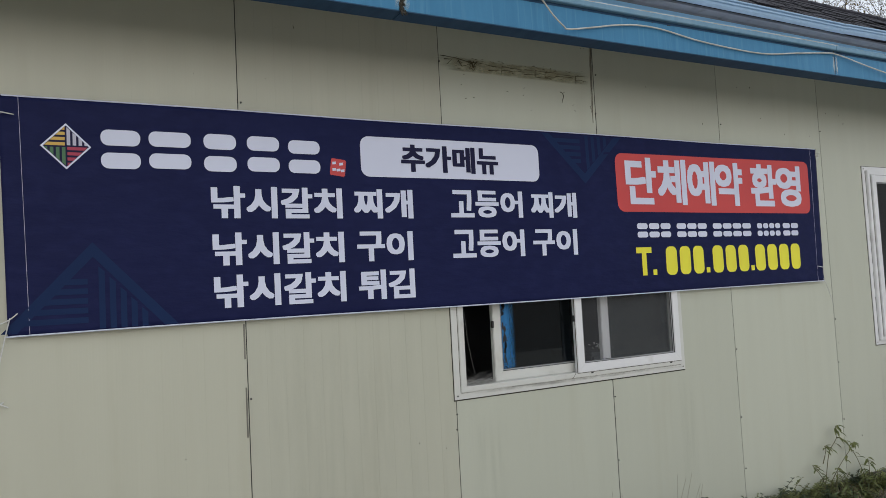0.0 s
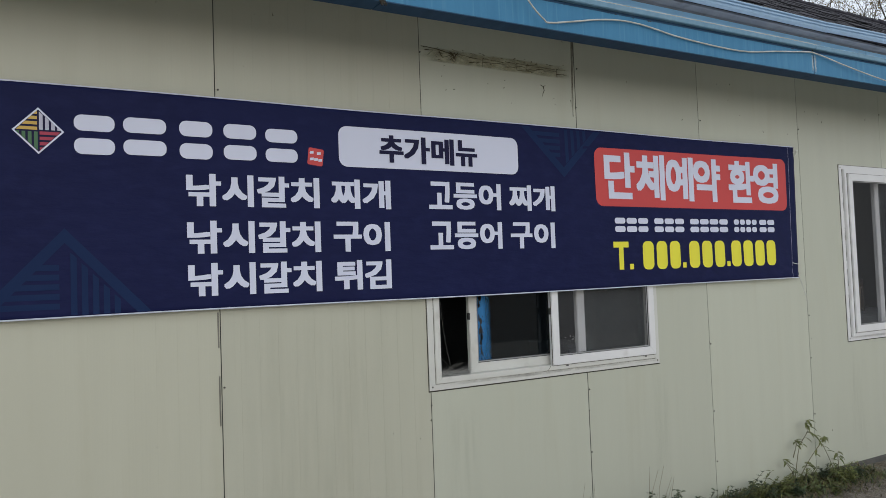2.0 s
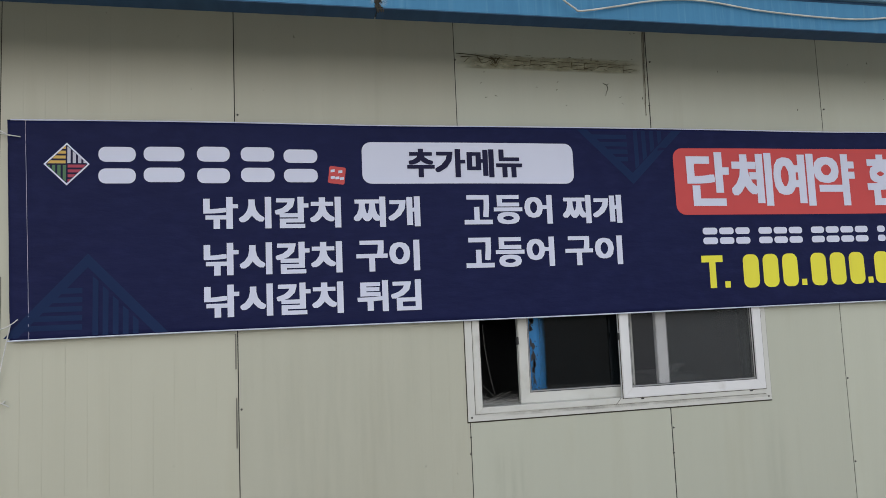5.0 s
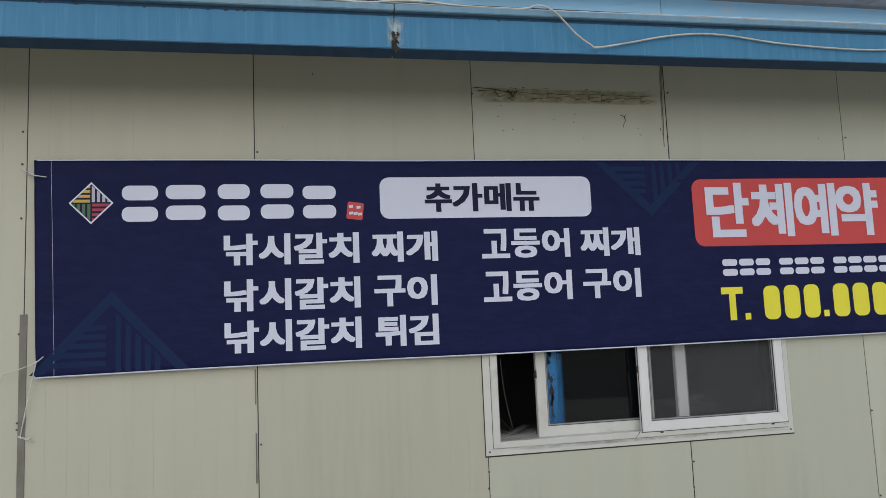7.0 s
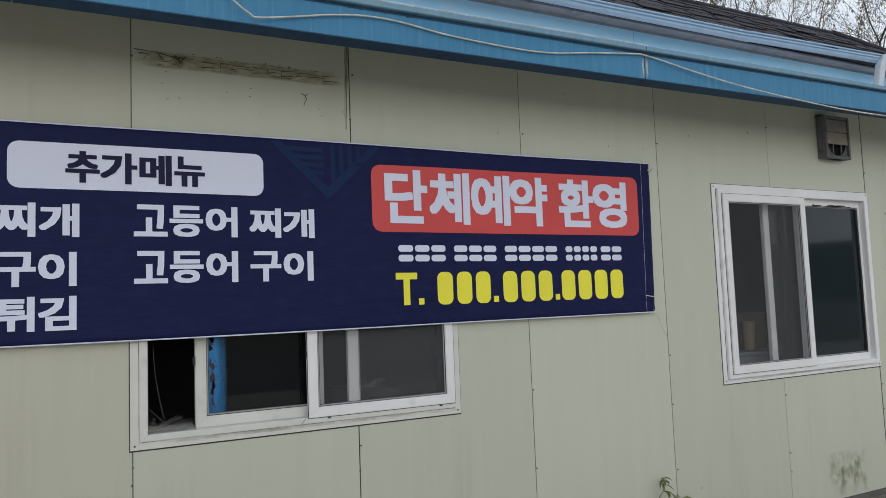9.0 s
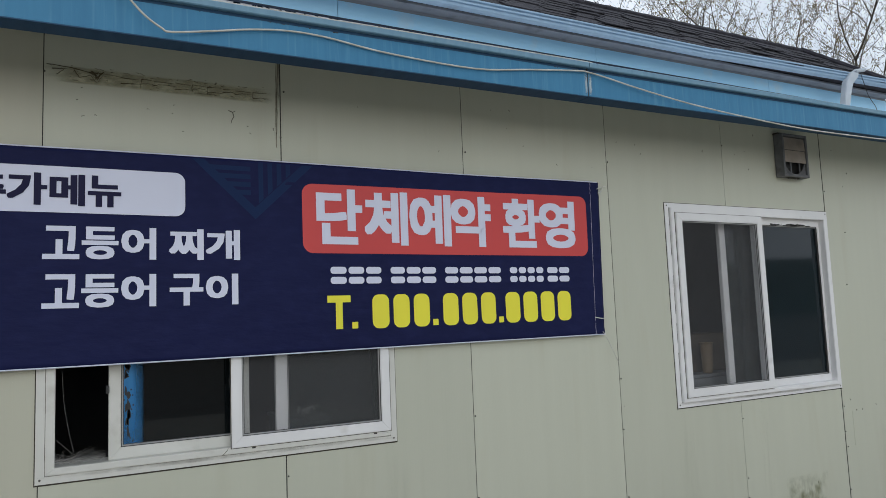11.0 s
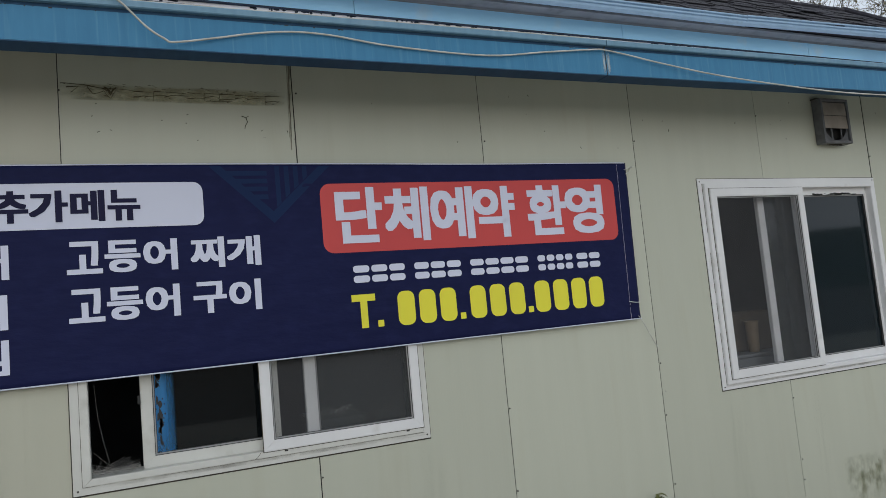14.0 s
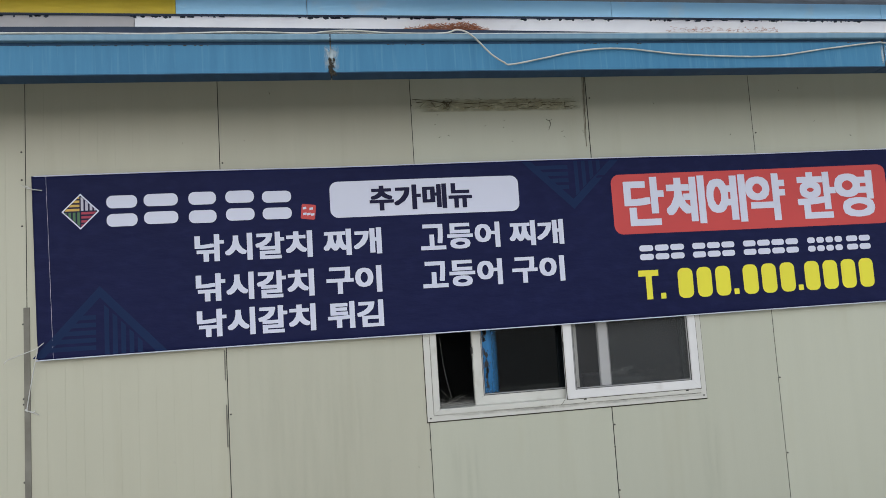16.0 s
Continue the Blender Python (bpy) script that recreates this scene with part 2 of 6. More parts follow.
LIP_BLUE = material("weathered_blue_lip", (0.165, 0.305, 0.42), (0.125, 0.25, 0.36), 0.5, scale=3.0, stretch=(9, 1, 0.8), dirt=(0.2, 0.31, 0.4), dirt_scale=5, dirt_range=(0.55, 0.8))
OUTLET = material("grey_white_plastic", (0.48, 0.53, 0.58), (0.42, 0.47, 0.52), 0.5, scale=9)
SMEAR = film("pale_sealant_smear", (0.5, 0.58, 0.6), 0.3, 0.55, 16, (1.6, 1, 0.3), 0.75)
BOUNCE_YARD = material("pale_bounce_paving", (0.46, 0.42, 0.35), (0.39, 0.355, 0.295), 0.9, scale=1.2, dirt=(0.31, 0.28, 0.235), dirt_scale=3, bump=0.3, bump_scale=40)
GRIME_SHADE = film("grey_grime_and_shade", (0.16, 0.15, 0.13), 0.3, 0.65, 16, (1, 1, 0.6), 0.4)
OLD_SEALANT = material("brown_old_sealant", (0.26, 0.24, 0.185), (0.12, 0.108, 0.08), 0.8, scale=35)
GRIT = material("grey_grit", (0.2, 0.18, 0.15), (0.1, 0.088, 0.07), 0.95, scale=30)
RUSTY = material("rust_brown_needles", (0.44, 0.18, 0.095), (0.24, 0.09, 0.05), 0.9, scale=30)
PEEL = material("dark_bare_patch", (0.02, 0.03, 0.05), rough=0.8)
LEAF = material("weed_leaf", (0.034, 0.062, 0.020), (0.012, 0.026, 0.010), 0.55, scale=25, vary=0.3)
LEAF_PALE = material("yellow_green_leaf", (0.17, 0.18, 0.05), (0.075, 0.10, 0.030), 0.55, scale=25, vary=0.25)
STRAP = material("green_strap_leaf", (0.085, 0.115, 0.035), (0.045, 0.07, 0.022), 0.5, scale=18, vary=0.3)
MULCH = material("dark_leaf_litter", (0.05, 0.036, 0.026), (0.09, 0.062, 0.04), 0.95, scale=30)
DRY = material("dry_straw", (0.2, 0.165, 0.1), (0.12, 0.095, 0.055), 0.85, scale=20)
STEM = material("green_brown_stem", (0.12, 0.11, 0.05), (0.09, 0.08, 0.04), 0.7, scale=30)
BARK = material("dark_bark", (0.085, 0.072, 0.055), (0.05, 0.042, 0.033), 0.95, scale=8, bump=0.6, bump_scale=25)
TREE_LEAF = material("olive_brown_leaf", (0.19, 0.18, 0.065), (0.25, 0.175, 0.08), 0.6, scale=2)
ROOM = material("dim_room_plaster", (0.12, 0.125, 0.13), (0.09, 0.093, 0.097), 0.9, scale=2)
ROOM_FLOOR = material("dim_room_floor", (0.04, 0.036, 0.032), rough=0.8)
TAN = material("tan_cardboard", (0.28, 0.21, 0.135), (0.23, 0.17, 0.11), 0.8, scale=12)
WEB = material("grey_cobweb", (0.36, 0.35, 0.33), rough=0.9)
WOODS = material("far_wooded_hill", (0.035, 0.05, 0.025), (0.06, 0.065, 0.03), 0.95, scale=0.12, dirt=(0.085, 0.07, 0.035), dirt_scale=0.05)


# ---- mesh helpers ----
def part(name, bm, mat, parent=None, label="", smooth=False):
    me = bpy.data.meshes.new(name)
    bm.to_mesh(me)
    bm.free()
    if smooth:
        me.polygons.foreach_set("use_smooth", [True] * len(me.polygons))
    for m in (mat if isinstance(mat, (list, tuple)) else (mat,)):
        me.materials.append(m)
    ob = new(name, me)
    ob.parent = parent
    if label:
        tagged(ob, label)
    return ob


def thing(name, label, category, group="", kind="", at=(0, 0, 0)):
    ob = new(name)
    ob.empty_display_size = 0.1
    ob.location = at
    return tagged(ob, label, category, group, kind)


def box(bm, x0, x1, y0, y1, z0, z1, bevel=0.0):
    vs = [bm.verts.new(p) for p in ((x0, y0, z0), (x1, y0, z0), (x1, y1, z0), (x0, y1, z0), (x0, y0, z1), (x1, y0, z1), (x1, y1, z1), (x0, y1, z1))]
    fs = [bm.faces.new([vs[i] for i in f]) for f in ((0, 3, 2, 1), (4, 5, 6, 7), (0, 1, 5, 4), (1, 2, 6, 5), (2, 3, 7, 6), (3, 0, 4, 7))]
    if bevel:
        es = {e for f in fs for e in f.edges}
        bmesh.ops.bevel(bm, geom=list(es), offset=bevel, segments=2, affect="EDGES", profile=0.5)
    return bm


def boxed(*dims, bevel=0.0):
    return box(bmesh.new(), *dims, bevel=bevel)


def extruded(profile, x0, x1):
    """A profile of (y, z) points, closed, run along x."""
    bm = bmesh.new()
    a = [bm.verts.new((x0, y, z)) for y, z in profile]
    b = [bm.verts.new((x1, y, z)) for y, z in profile]
    for i in range(len(profile)):
        j = (i + 1) % len(profile)
        bm.faces.new((a[i], a[j], b[j], b[i]))
    bm.faces.new(a)
    bm.faces.new(b[::-1])
    bmesh.ops.recalc_face_normals(bm, faces=bm.faces)
    return bm


def tube(bm, pts, radius, sides=6, tip=None):
    """A round tube through points; radius may taper to tip."""
    pts = [Vector(p) for p in pts]
    rings = []
    for i, p in enumerate(pts):
        d = (pts[min(i + 1, len(pts) - 1)] - pts[max(i - 1, 0)]).normalized()
        u = d.cross(Vector((0.3, 0.2, 1)) if abs(d.z) < 0.9 else Vector((1, 0.1, 0))).normalized()
        v = d.cross(u)
        r = radius if tip is None else radius + (tip - radius) * i / (len(pts) - 1)
        rings.append([bm.verts.new(p + r * (math.cos(a) * u + math.sin(a) * v)) for a in (2 * math.pi * k / sides for k in range(sides))])
    for a, b in zip(rings, rings[1:]):
        for k in range(sides):
            bm.faces.new((a[k], a[(k + 1) % sides], b[(k + 1) % sides], b[k]))
    bm.faces.new(rings[0][::-1])
    bm.faces.new(rings[-1])
    return bm


def smooth_line(pts, steps=6):
    """Catmull-Rom points through pts."""
    pts = [Vector(p) for p in pts]
    q = [pts[0]] + pts + [pts[-1]]
    out = []
    for i in range(1, len(q) - 2):
        for k in range(steps):
            t = k / steps
            a, b, c, d = q[i - 1:i + 3]
            out.append(0.5 * ((2 * b) + (c - a) * t + (2 * a - 5 * b + 4 * c - d) * t * t + (3 * b - a - 3 * c + d) * t ** 3))
    return out + [pts[-1]]


def coat(name, x0, x1, z0, z1, y, mat, parent, nx=24, nz=8, ragged=0.25, label="", uneven=0.5):
    """A thin stain on a wall whose coat thins out towards a ragged rim."""
    bm = bmesh.new()
    lay = bm.verts.layers.float.new("edge")
    g = []
    for i in range(nx + 1):
        row = []
        for k in range(nz + 1):
            u, v = i / nx, k / nz
            w = bm.verts.new((x0 + (x1 - x0) * u, y, z0 + (z1 - z0) * v))
            rim = min(u, 1 - u, v, 1 - v)
            w[lay] = max(0.0, min(1.0, rim / ragged + (0 if rim == 0 else uneven * noise.noise((u * 7, v * 5, x0)))))
            row.append(w)
        g.append(row)
    for i in range(nx):
        for k in range(nz):
            bm.faces.new((g[i][k], g[i + 1][k], g[i + 1][k + 1], g[i][k + 1]))
    return part(name, bm, mat, parent, label)


# ---- ground ----
def ground_height(x, y):
    near = max(0.0, 1 - abs(y - 2.6) / 3.0)
    return 0.02 + 0.025 * near * noise.noise((x * 0.9, y * 1.3, 0)) + 0.012 * near * noise.noise((x * 4, y * 4, 3)) + 0.062 * max(0.0, 1 - (3.1 - y) / 0.4 if y < 3.1 else 1.0) * min(1.0, 0.55 + max(0.0, (5.6 - x) / 0.9)) * min(1.0, max(0.0, (x + 3) / 2))


def build_ground():
    bm = bmesh.new()
    xs = [-400, -120, -40, -14, -8] + [-5 + 0.25 * i for i in range(61)] + [13, 18, 40, 120, 400]
    ys = [-400, -120, -40, -14, -5, -3, -1.5, 0] + [0.4 + 0.2 * i for i in range(14)] + [3.18, 3.4, 5, 12, 40, 120, 400]
    g = [[bm.verts.new((x, y, ground_height(x, y))) for y in ys] for x in xs]
    for i in range(len(xs) - 1):
        for k in range(len(ys) - 1):
            bm.faces.new((g[i][k], g[i + 1][k], g[i + 1][k + 1], g[i][k + 1]))
    return tagged(part("ground", bm, EARTH, smooth=True), "bare brown packed earth with grit and litter", "ground", kind="structure")


ground = build_ground()
# slab out of view, added pale so it reflects light under the eaves
tagged(part("pavement", boxed(-30, 30, -7.5, 1.9, -0.1, 0.035, bevel=0.01), BOUNCE_YARD), "unseen pale paving added to bounce light up the wall", "pavement", kind="structure")


def build_hills():
    bm = bmesh.new()
    n = 160
    rows = []
    for ring, (dist, up) in enumerate(((150, 0.0), (190, 0.55), (240, 1.0), (300, 0.0))):
        row = []
        for i in range(n):
            a = 2 * math.pi * i / n
            h = 15.5 + 5 * noise.noise((3 * math.cos(a), 3 * math.sin(a), 1)) + 3 * noise.noise((14 * math.cos(a), 14 * math.sin(a), 5))
            h *= 0.2 + 0.8 * min(1.0, max(0.0, (abs(a - math.radians(262)) - 0.45) / 0.35))
            row.append(bm.verts.new((dist * math.cos(a), dist * math.sin(a), up * h - (0.5 if up == 0 else 0))))
        rows.append(row)
    for a, b in zip(rows, rows[1:]):
        for i in range(n):
            bm.faces.new((a[i], b[i], b[(i + 1) % n], a[(i + 1) % n]))
    bmesh.ops.recalc_face_normals(bm, faces=bm.faces)
    return tagged(part("backdrop", bm, WOODS, smooth=True), "wooded hills in the distance, open to one side", "hills", kind="structure")


build_hills()

# ---- the front wall: upright ivory panels on a dark core, two window openings ----
WALL_Y, WALL_TOP, WALL_FOOT = 3.13, 3.05, 0.095
WEST, EAST = -4.2, 10.97
JOINTS = [-4.2, -3.2, -2.2, -1.2, -0.187, 0.741, 1.752, 2.758, 3.77, 4.79, 5.823, 6.893, 7.91, 8.93, 9.95, 10.97]
GAPS = {0.741: 0.0022, 2.758: 0.0028, 3.77: 0.002, 5.823: 0.0015, 6.893: 0.0052, 4.79: 0.0022}
WINDOWS = [(1.772, 3.288, 1.019, 2.244), (5.277, 6.868, 1.004, 2.241)]


def wall_rects(xa, xb, za, zb):
    """The rectangle without the window openings."""
    rects = [(xa, xb, za, zb)]
    for wx0, wx1, wz0, wz1 in WINDOWS:
        out = []
        for a, b, c, d in rects:
            if b <= wx0 or a >= wx1 or d <= wz0 or c >= wz1:
                out.append((a, b, c, d))
                continue
            l, r = max(a, wx0), min(b, wx1)
            if a < l:
                out.append((a, l, c, d))
            if r < b:
                out.append((r, b, c, d))
            if c < wz0:
                out.append((l, r, c, wz0))
            if wz1 < d:
                out.append((l, r, wz1, d))
        rects = out
    return rects


def build_front_wall():
    bm = bmesh.new()
    for a, b, c, d in wall_rects(WEST, EAST, 0.0, WALL_TOP):
        box(bm, a, b, WALL_Y + 0.04, WALL_Y + 0.1, c, d)
    wall = tagged(part("wall_front", bm, CORE), "long wall of ivory coated steel panels, stained and screwed", "wall", kind="structure")
    for x in JOINTS[1:-1]:
        bm = bmesh.new()
        for a, b, c, d in wall_rects(x - 0.0055, x + 0.0055, WALL_FOOT, WALL_TOP - 0.03):
            box(bm, a, b, WALL_Y + 0.0018, WALL_Y + 0.04, c, d)
        part("joint_seal", bm, CORE, wall, "dark recessed joint")
    part("plinth", boxed(WEST, EAST, WALL_Y - 0.012, WALL_Y + 0.04, -0.1, WALL_FOOT - 0.003, bevel=0.004), CONCRETE, wall, "rough grey concrete plinth")
    return wall


wall_front = build_front_wall()


def build_panels():
    for xa, xb in zip(JOINTS, JOINTS[1:]):
        bm = bmesh.new()
        for a, b, c, d in wall_rects(xa + GAPS.get(xa, 0.002), xb - GAPS.get(xb, 0.002), WALL_FOOT, WALL_TOP - 0.02):
            box(bm, a, b, WALL_Y, WALL_Y + 0.04, c, d)
        # shallow rolled ribs in the sheet
        lip = 0.0022
        x = xa + 0.085
        ribs = []
        while x < xb - 0.06 and xb < 1.8:
            ribs.append(x)
            x += 0.0835
        for x in ribs:
            for a, b, c, d in wall_rects(x - 0.0012, x + 0.0012, WALL_FOOT + 0.002, WALL_TOP - 0.03):
                box(bm, a, b, WALL_Y - 0.0007, WALL_Y + 0.001, c, d)
        part("panel", bm, IVORY_DULL if xa == 0.741 else (IVORY_WARM if xa < 0.741 else IVORY), wall_front)


build_panels()


def build_wall_details():
    rng = random.Random(4)
    # bare strips along two joints
    part("joint_strip", boxed(-0.202, -0.174, WALL_Y - 0.004, WALL_Y + 0.004, WALL_FOOT, 1.70, bevel=0.001), GREY_TRIM, wall_front, "dull grey cover strip")
    part("joint_strip", boxed(0.7295, 0.7355, WALL_Y - 0.003, WALL_Y + 0.004, 0.95, 1.16), GREY_TRIM, wall_front)
    part("joint_strip", boxed(0.729, 0.735, WALL_Y - 0.003, WALL_Y + 0.004, 1.28, 1.43), GREY_TRIM, wall_front)
    bm = bmesh.new()
    for x, r, low in ((2.749, 0.0046, 2.425), (2.742, 0.0018, 2.46), (2.755, 0.0014, 2.60)):
        z, pts = WALL_TOP - 0.03, []
        while z > low:
            pts.append((x - 0.03 * (2.89 - z) + rng.uniform(-0.0014, 0.0014), WALL_Y - 0.0006, z))
            z -= 0.028
        tube(bm, pts, r, 5, r * 0.5)
    part("sealant_line", bm, OLD_SEALANT, wall_front, "dirty line of old sealant")
    # screw heads beside the joints
    bm = bmesh.new()
    bmesh.ops.create_cone(bm, cap_ends=True, segments=6, radius1=0.0052, radius2=0.0040, depth=0.005)
    bmesh.ops.rotate(bm, verts=bm.verts, matrix=Matrix.Rotation(radians(90), 3, "X"))
    head = part("screw", bm, STEEL, wall_front)
    spots = [(-0.205, z) for z in (2.47, 2.33, 2.10, 1.62, 1.262, 1.236, 0.87, 0.42)] + [(x, z) for x, z in ((0.754, 2.39), (0.752, 1.11), (0.75, 0.46), (1.755, 2.681), (1.752, 0.918), (1.748, 0.845), (1.76, 0.4))]
    spots += [(2.776, 2.711), (2.757, 2.484), (2.766, 0.888), (2.758, 0.77), (2.764, 0.54), (2.77, 0.25), (3.778, 1.066), (3.778, 0.645), (3.784, 0.33), (3.786, 2.49)]
    spots += [(4.799, 2.506), (4.80, 1.188), (4.797, 0.891), (4.804, 0.5), (5.828, 2.693), (5.829, 0.855), (5.836, 0.47), (5.832, 0.345), (6.905, 2.43), (6.908, 0.84), (6.90, 0.66), (6.912, 0.55), (6.90, 0.25)]
    spots += [(7.112, 2.123), (7.076, 1.728), (7.20, 2.585), (7.05, 0.80), (7.12, 0.80)]
    spots = [s for s in spots if not any(w[0] - 0.06 < s[0] < w[1] + 0.06 and w[2] - 0.05 < s[1] < w[3] + 0.05 for w in WINDOWS)]
    head.location = (spots[0][0], WALL_Y - 0.002, spots[0][1])
    for x, z in spots[1:]:
        ob = new("screw", head.data)
        ob.parent = wall_front
        ob.location = (x, WALL_Y - 0.002, z)
    # glue residue left by a board that was taken down
    coat("glue_residue", 1.752, 2.722, 2.640, 2.716, WALL_Y - 0.0015, RESIDUE, wall_front, 110, 14, 0.12, "brown band of old glue residue")
    bm = bmesh.new()
    y = WALL_Y - 0.0026

    def stroke(line, r):
        pts = []
        for (xa, za), (xb, zb) in zip(line, line[1:]):
            for k in range(4):
                pts.append((xa + (xb - xa) * k / 4 + rng.uniform(-0.002, 0.002), y, za + (zb - za) * k / 4 + rng.uniform(-0.0014, 0.0014)))
        tube(bm, pts + [(line[-1][0], y, line[-1][1])], r, 5, 0.0007)

    # the torn knot at one end, then brick-like cells along the band
    for line in (((1.762, 2.713), (1.84, 2.710), (1.915, 2.697), (2.035, 2.694)), ((1.783, 2.696), (1.839, 2.701)), ((1.801, 2.672), (1.831, 2.701)),
                 ((1.867, 2.699), (1.888, 2.670), (1.931, 2.683), (1.955, 2.651), (1.98, 2.692)), ((1.938, 2.703), (1.956, 2.666), (1.978, 2.704)), ((1.85, 2.708), (1.94, 2.693), (1.98, 2.694))):
        stroke(line, rng.uniform(0.0016, 0.0028))
    for k in range(9):
        stroke([(1.925 + 0.007 * k, 2.698 + rng.uniform(-0.003, 0.006)), (1.955 + rng.uniform(-0.012, 0.012), 2.668 + rng.uniform(-0.008, 0.008))], 0.0022)
    x, low = 2.05, 2.652
    while x < 2.68:
        w = rng.uniform(0.045, 0.1)
        mid = 2.672 + rng.uniform(-0.006, 0.008)
        stroke([(x, 2.690 + rng.uniform(-0.003, 0.003)), (x + w * 0.9, 2.690 + rng.uniform(-0.004, 0.003))], rng.uniform(0.0012, 0.0026))
        stroke([(x, mid - 0.006), (x + 0.5 * w, mid), (x + w, mid - 0.002)], rng.uniform(0.0014, 0.0028))
        if rng.random() < 0.7:
            stroke([(x, 2.691), (x - 0.001, low + rng.uniform(-0.006, 0.008))], rng.uniform(0.0012, 0.0026))
        if rng.random() < 0.55:
            stroke([(x + 0.1 * w, low + 0.004), (x + rng.uniform(0.7, 1.2) * w, low + rng.uniform(-0.004, 0.008))], 0.0014)
        x += w
    for k in range(60):
        x, s = 1.77 + 0.93 * rng.random(), rng.uniform(0.004, 0.02)
        z = rng.choice((2.707, 2.714, 2.69, 2.665, 2.655)) + rng.uniform(-0.006, 0.006)
        stroke([(x, z), (x + s, z + rng.uniform(-0.25, 0.25) * s)], rng.uniform(0.0008, 0.0015))
    part("glue_streak", bm, GLUE_SHADE_BROWN, wall_front, "dark dried glue strokes")
    # little nicks and marks
    bm = bmesh.new()
    for i in range(40):
        x, z = rng.uniform(-1.0, 7.6), rng.choice((rng.uniform(2.42, 2.85), rng.uniform(2.42, 2.85), rng.uniform(0.2, 1.4)))
        if any(w[0] - 0.06 < x < w[1] + 0.06 and w[2] - 0.06 < z < w[3] + 0.06 for w in WINDOWS) or not all(abs(x - j) > 0.02 for j in JOINTS):
            continue
        s = rng.uniform(0.0016, 0.0044)
        tube(bm, [(x, WALL_Y - 0.001, z), (x + rng.uniform(-1, 1) * s, WALL_Y - 0.001, z + rng.uniform(-3, 3) * s), (x + rng.uniform(-2, 2) * s, WALL_Y - 0.001, z + rng.uniform(-4, 4) * s)], s * 0.5, 5, s * 0.2)
    for line in (((2.511, 2.590), (2.530, 2.583), (2.544, 2.591)), ((2.530, 2.584), (2.536, 2.562), (2.526, 2.545), (2.522, 2.528))):
        tube(bm, [(x, WALL_Y - 0.001, z) for x, z in line], 0.0022, 5, 0.0012)
    for x, z in ((2.160, 2.559), (2.271, 2.588), (2.265, 2.548), (1.897, 2.625), (2.677, 2.855), (2.70, 2.856), (1.90, 2.50), (1.95, 2.51), (2.60, 2.52), (2.61, 2.49), (1.88, 2.57), (2.31, 2.47)):
        tube(bm, [(x - 0.004, WALL_Y - 0.001, z), (x, WALL_Y - 0.0015, z + 0.002), (x + rng.uniform(0.002, 0.008), WALL_Y - 0.001, z + rng.uniform(-0.006, 0.006))], rng.uniform(0.0012, 0.0024), 5, 0.0006)
    tagged(part("scratches", bm, GLUE_SHADE_DARK, wall_front, "small dark nicks and insect marks"), kind="stuff")
    # rain streaks below the sills and a green stain near the ground
    coat("rain_streak", 3.24, 3.40, 0.25, 0.985, WALL_Y - 0.0014, DRIP, wall_front, 10, 20, 0.3)
    coat("rain_streak", 5.22, 5.42, 0.12, 0.965, WALL_Y - 0.0014, DRIP, wall_front, 10, 20, 0.3)
    coat("rain_streak", 5.98, 6.10, 0.15, 0.965, WALL_Y - 0.0014, DRIP, wall_front, 10, 20, 0.3)
    coat("rain_streak", 1.80, 2.05, 0.3, 0.985, WALL_Y - 0.0014, DRIP, wall_front, 10, 20, 0.3)
    coat("rain_streak", 0.78, 1.55, 0.25, 1.44, WALL_Y - 0.0014, DRIP, wall_front, 16, 20, 0.3)
    coat("algae_stain", 6.2, 6.66, 0.1, 0.42, WALL_Y - 0.0016, MOSS, wall_front, 24, 20, 0.3, "green algae stain near the ground")
    # a patched square right of the far window
    part("patch_plate", boxed(7.0, 7.12, WALL_Y - 0.002, WALL_Y + 0.002, 0.55, 0.80, bevel=0.0008), IVORY, wall_front, "small ivory patch plate")


build_wall_details()


# ---- the closed building behind the wall ----
def build_shell():
    tagged(part("wall_west", boxed(WEST - 0.12, WEST, WALL_Y, 6.7, 0, 2.9), IVORY), "plain ivory end wall", "wall", kind="structure")
    tagged(part("wall_east", boxed(EAST, EAST + 0.12, WALL_Y, 6.7, 0, 2.9), IVORY), "plain ivory end wall", "wall", kind="structure")
    tagged(part("wall_back", boxed(WEST, EAST, 6.7, 6.82, 0, 3.96), IVORY), "plain rear wall", "wall", kind="structure")
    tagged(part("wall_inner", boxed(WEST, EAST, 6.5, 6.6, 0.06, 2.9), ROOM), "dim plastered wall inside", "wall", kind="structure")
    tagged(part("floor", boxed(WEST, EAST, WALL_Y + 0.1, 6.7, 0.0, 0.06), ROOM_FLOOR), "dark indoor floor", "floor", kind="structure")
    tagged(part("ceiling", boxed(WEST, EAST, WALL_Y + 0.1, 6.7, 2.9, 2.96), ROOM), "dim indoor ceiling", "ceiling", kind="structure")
    # hidden roof sheet; its white is chosen to reflect light onto the fascia
    bm = extruded([(2.86, 2.92), (4.76, 3.585), (4.76, 3.62), (2.86, 2.955)], WEST - 0.1, EAST + 0.1)
    tagged(part("lean_to_roof", bm, OLD_WHITE), "low lean-to roof sheet behind the eaves gutter, whitened to bounce light", "roof", kind="structure")


build_shell()


# ---- lower box gutter along the lean-to eaves, falling a little to one end ----
FALL, DROP = 0.0055, -0.016


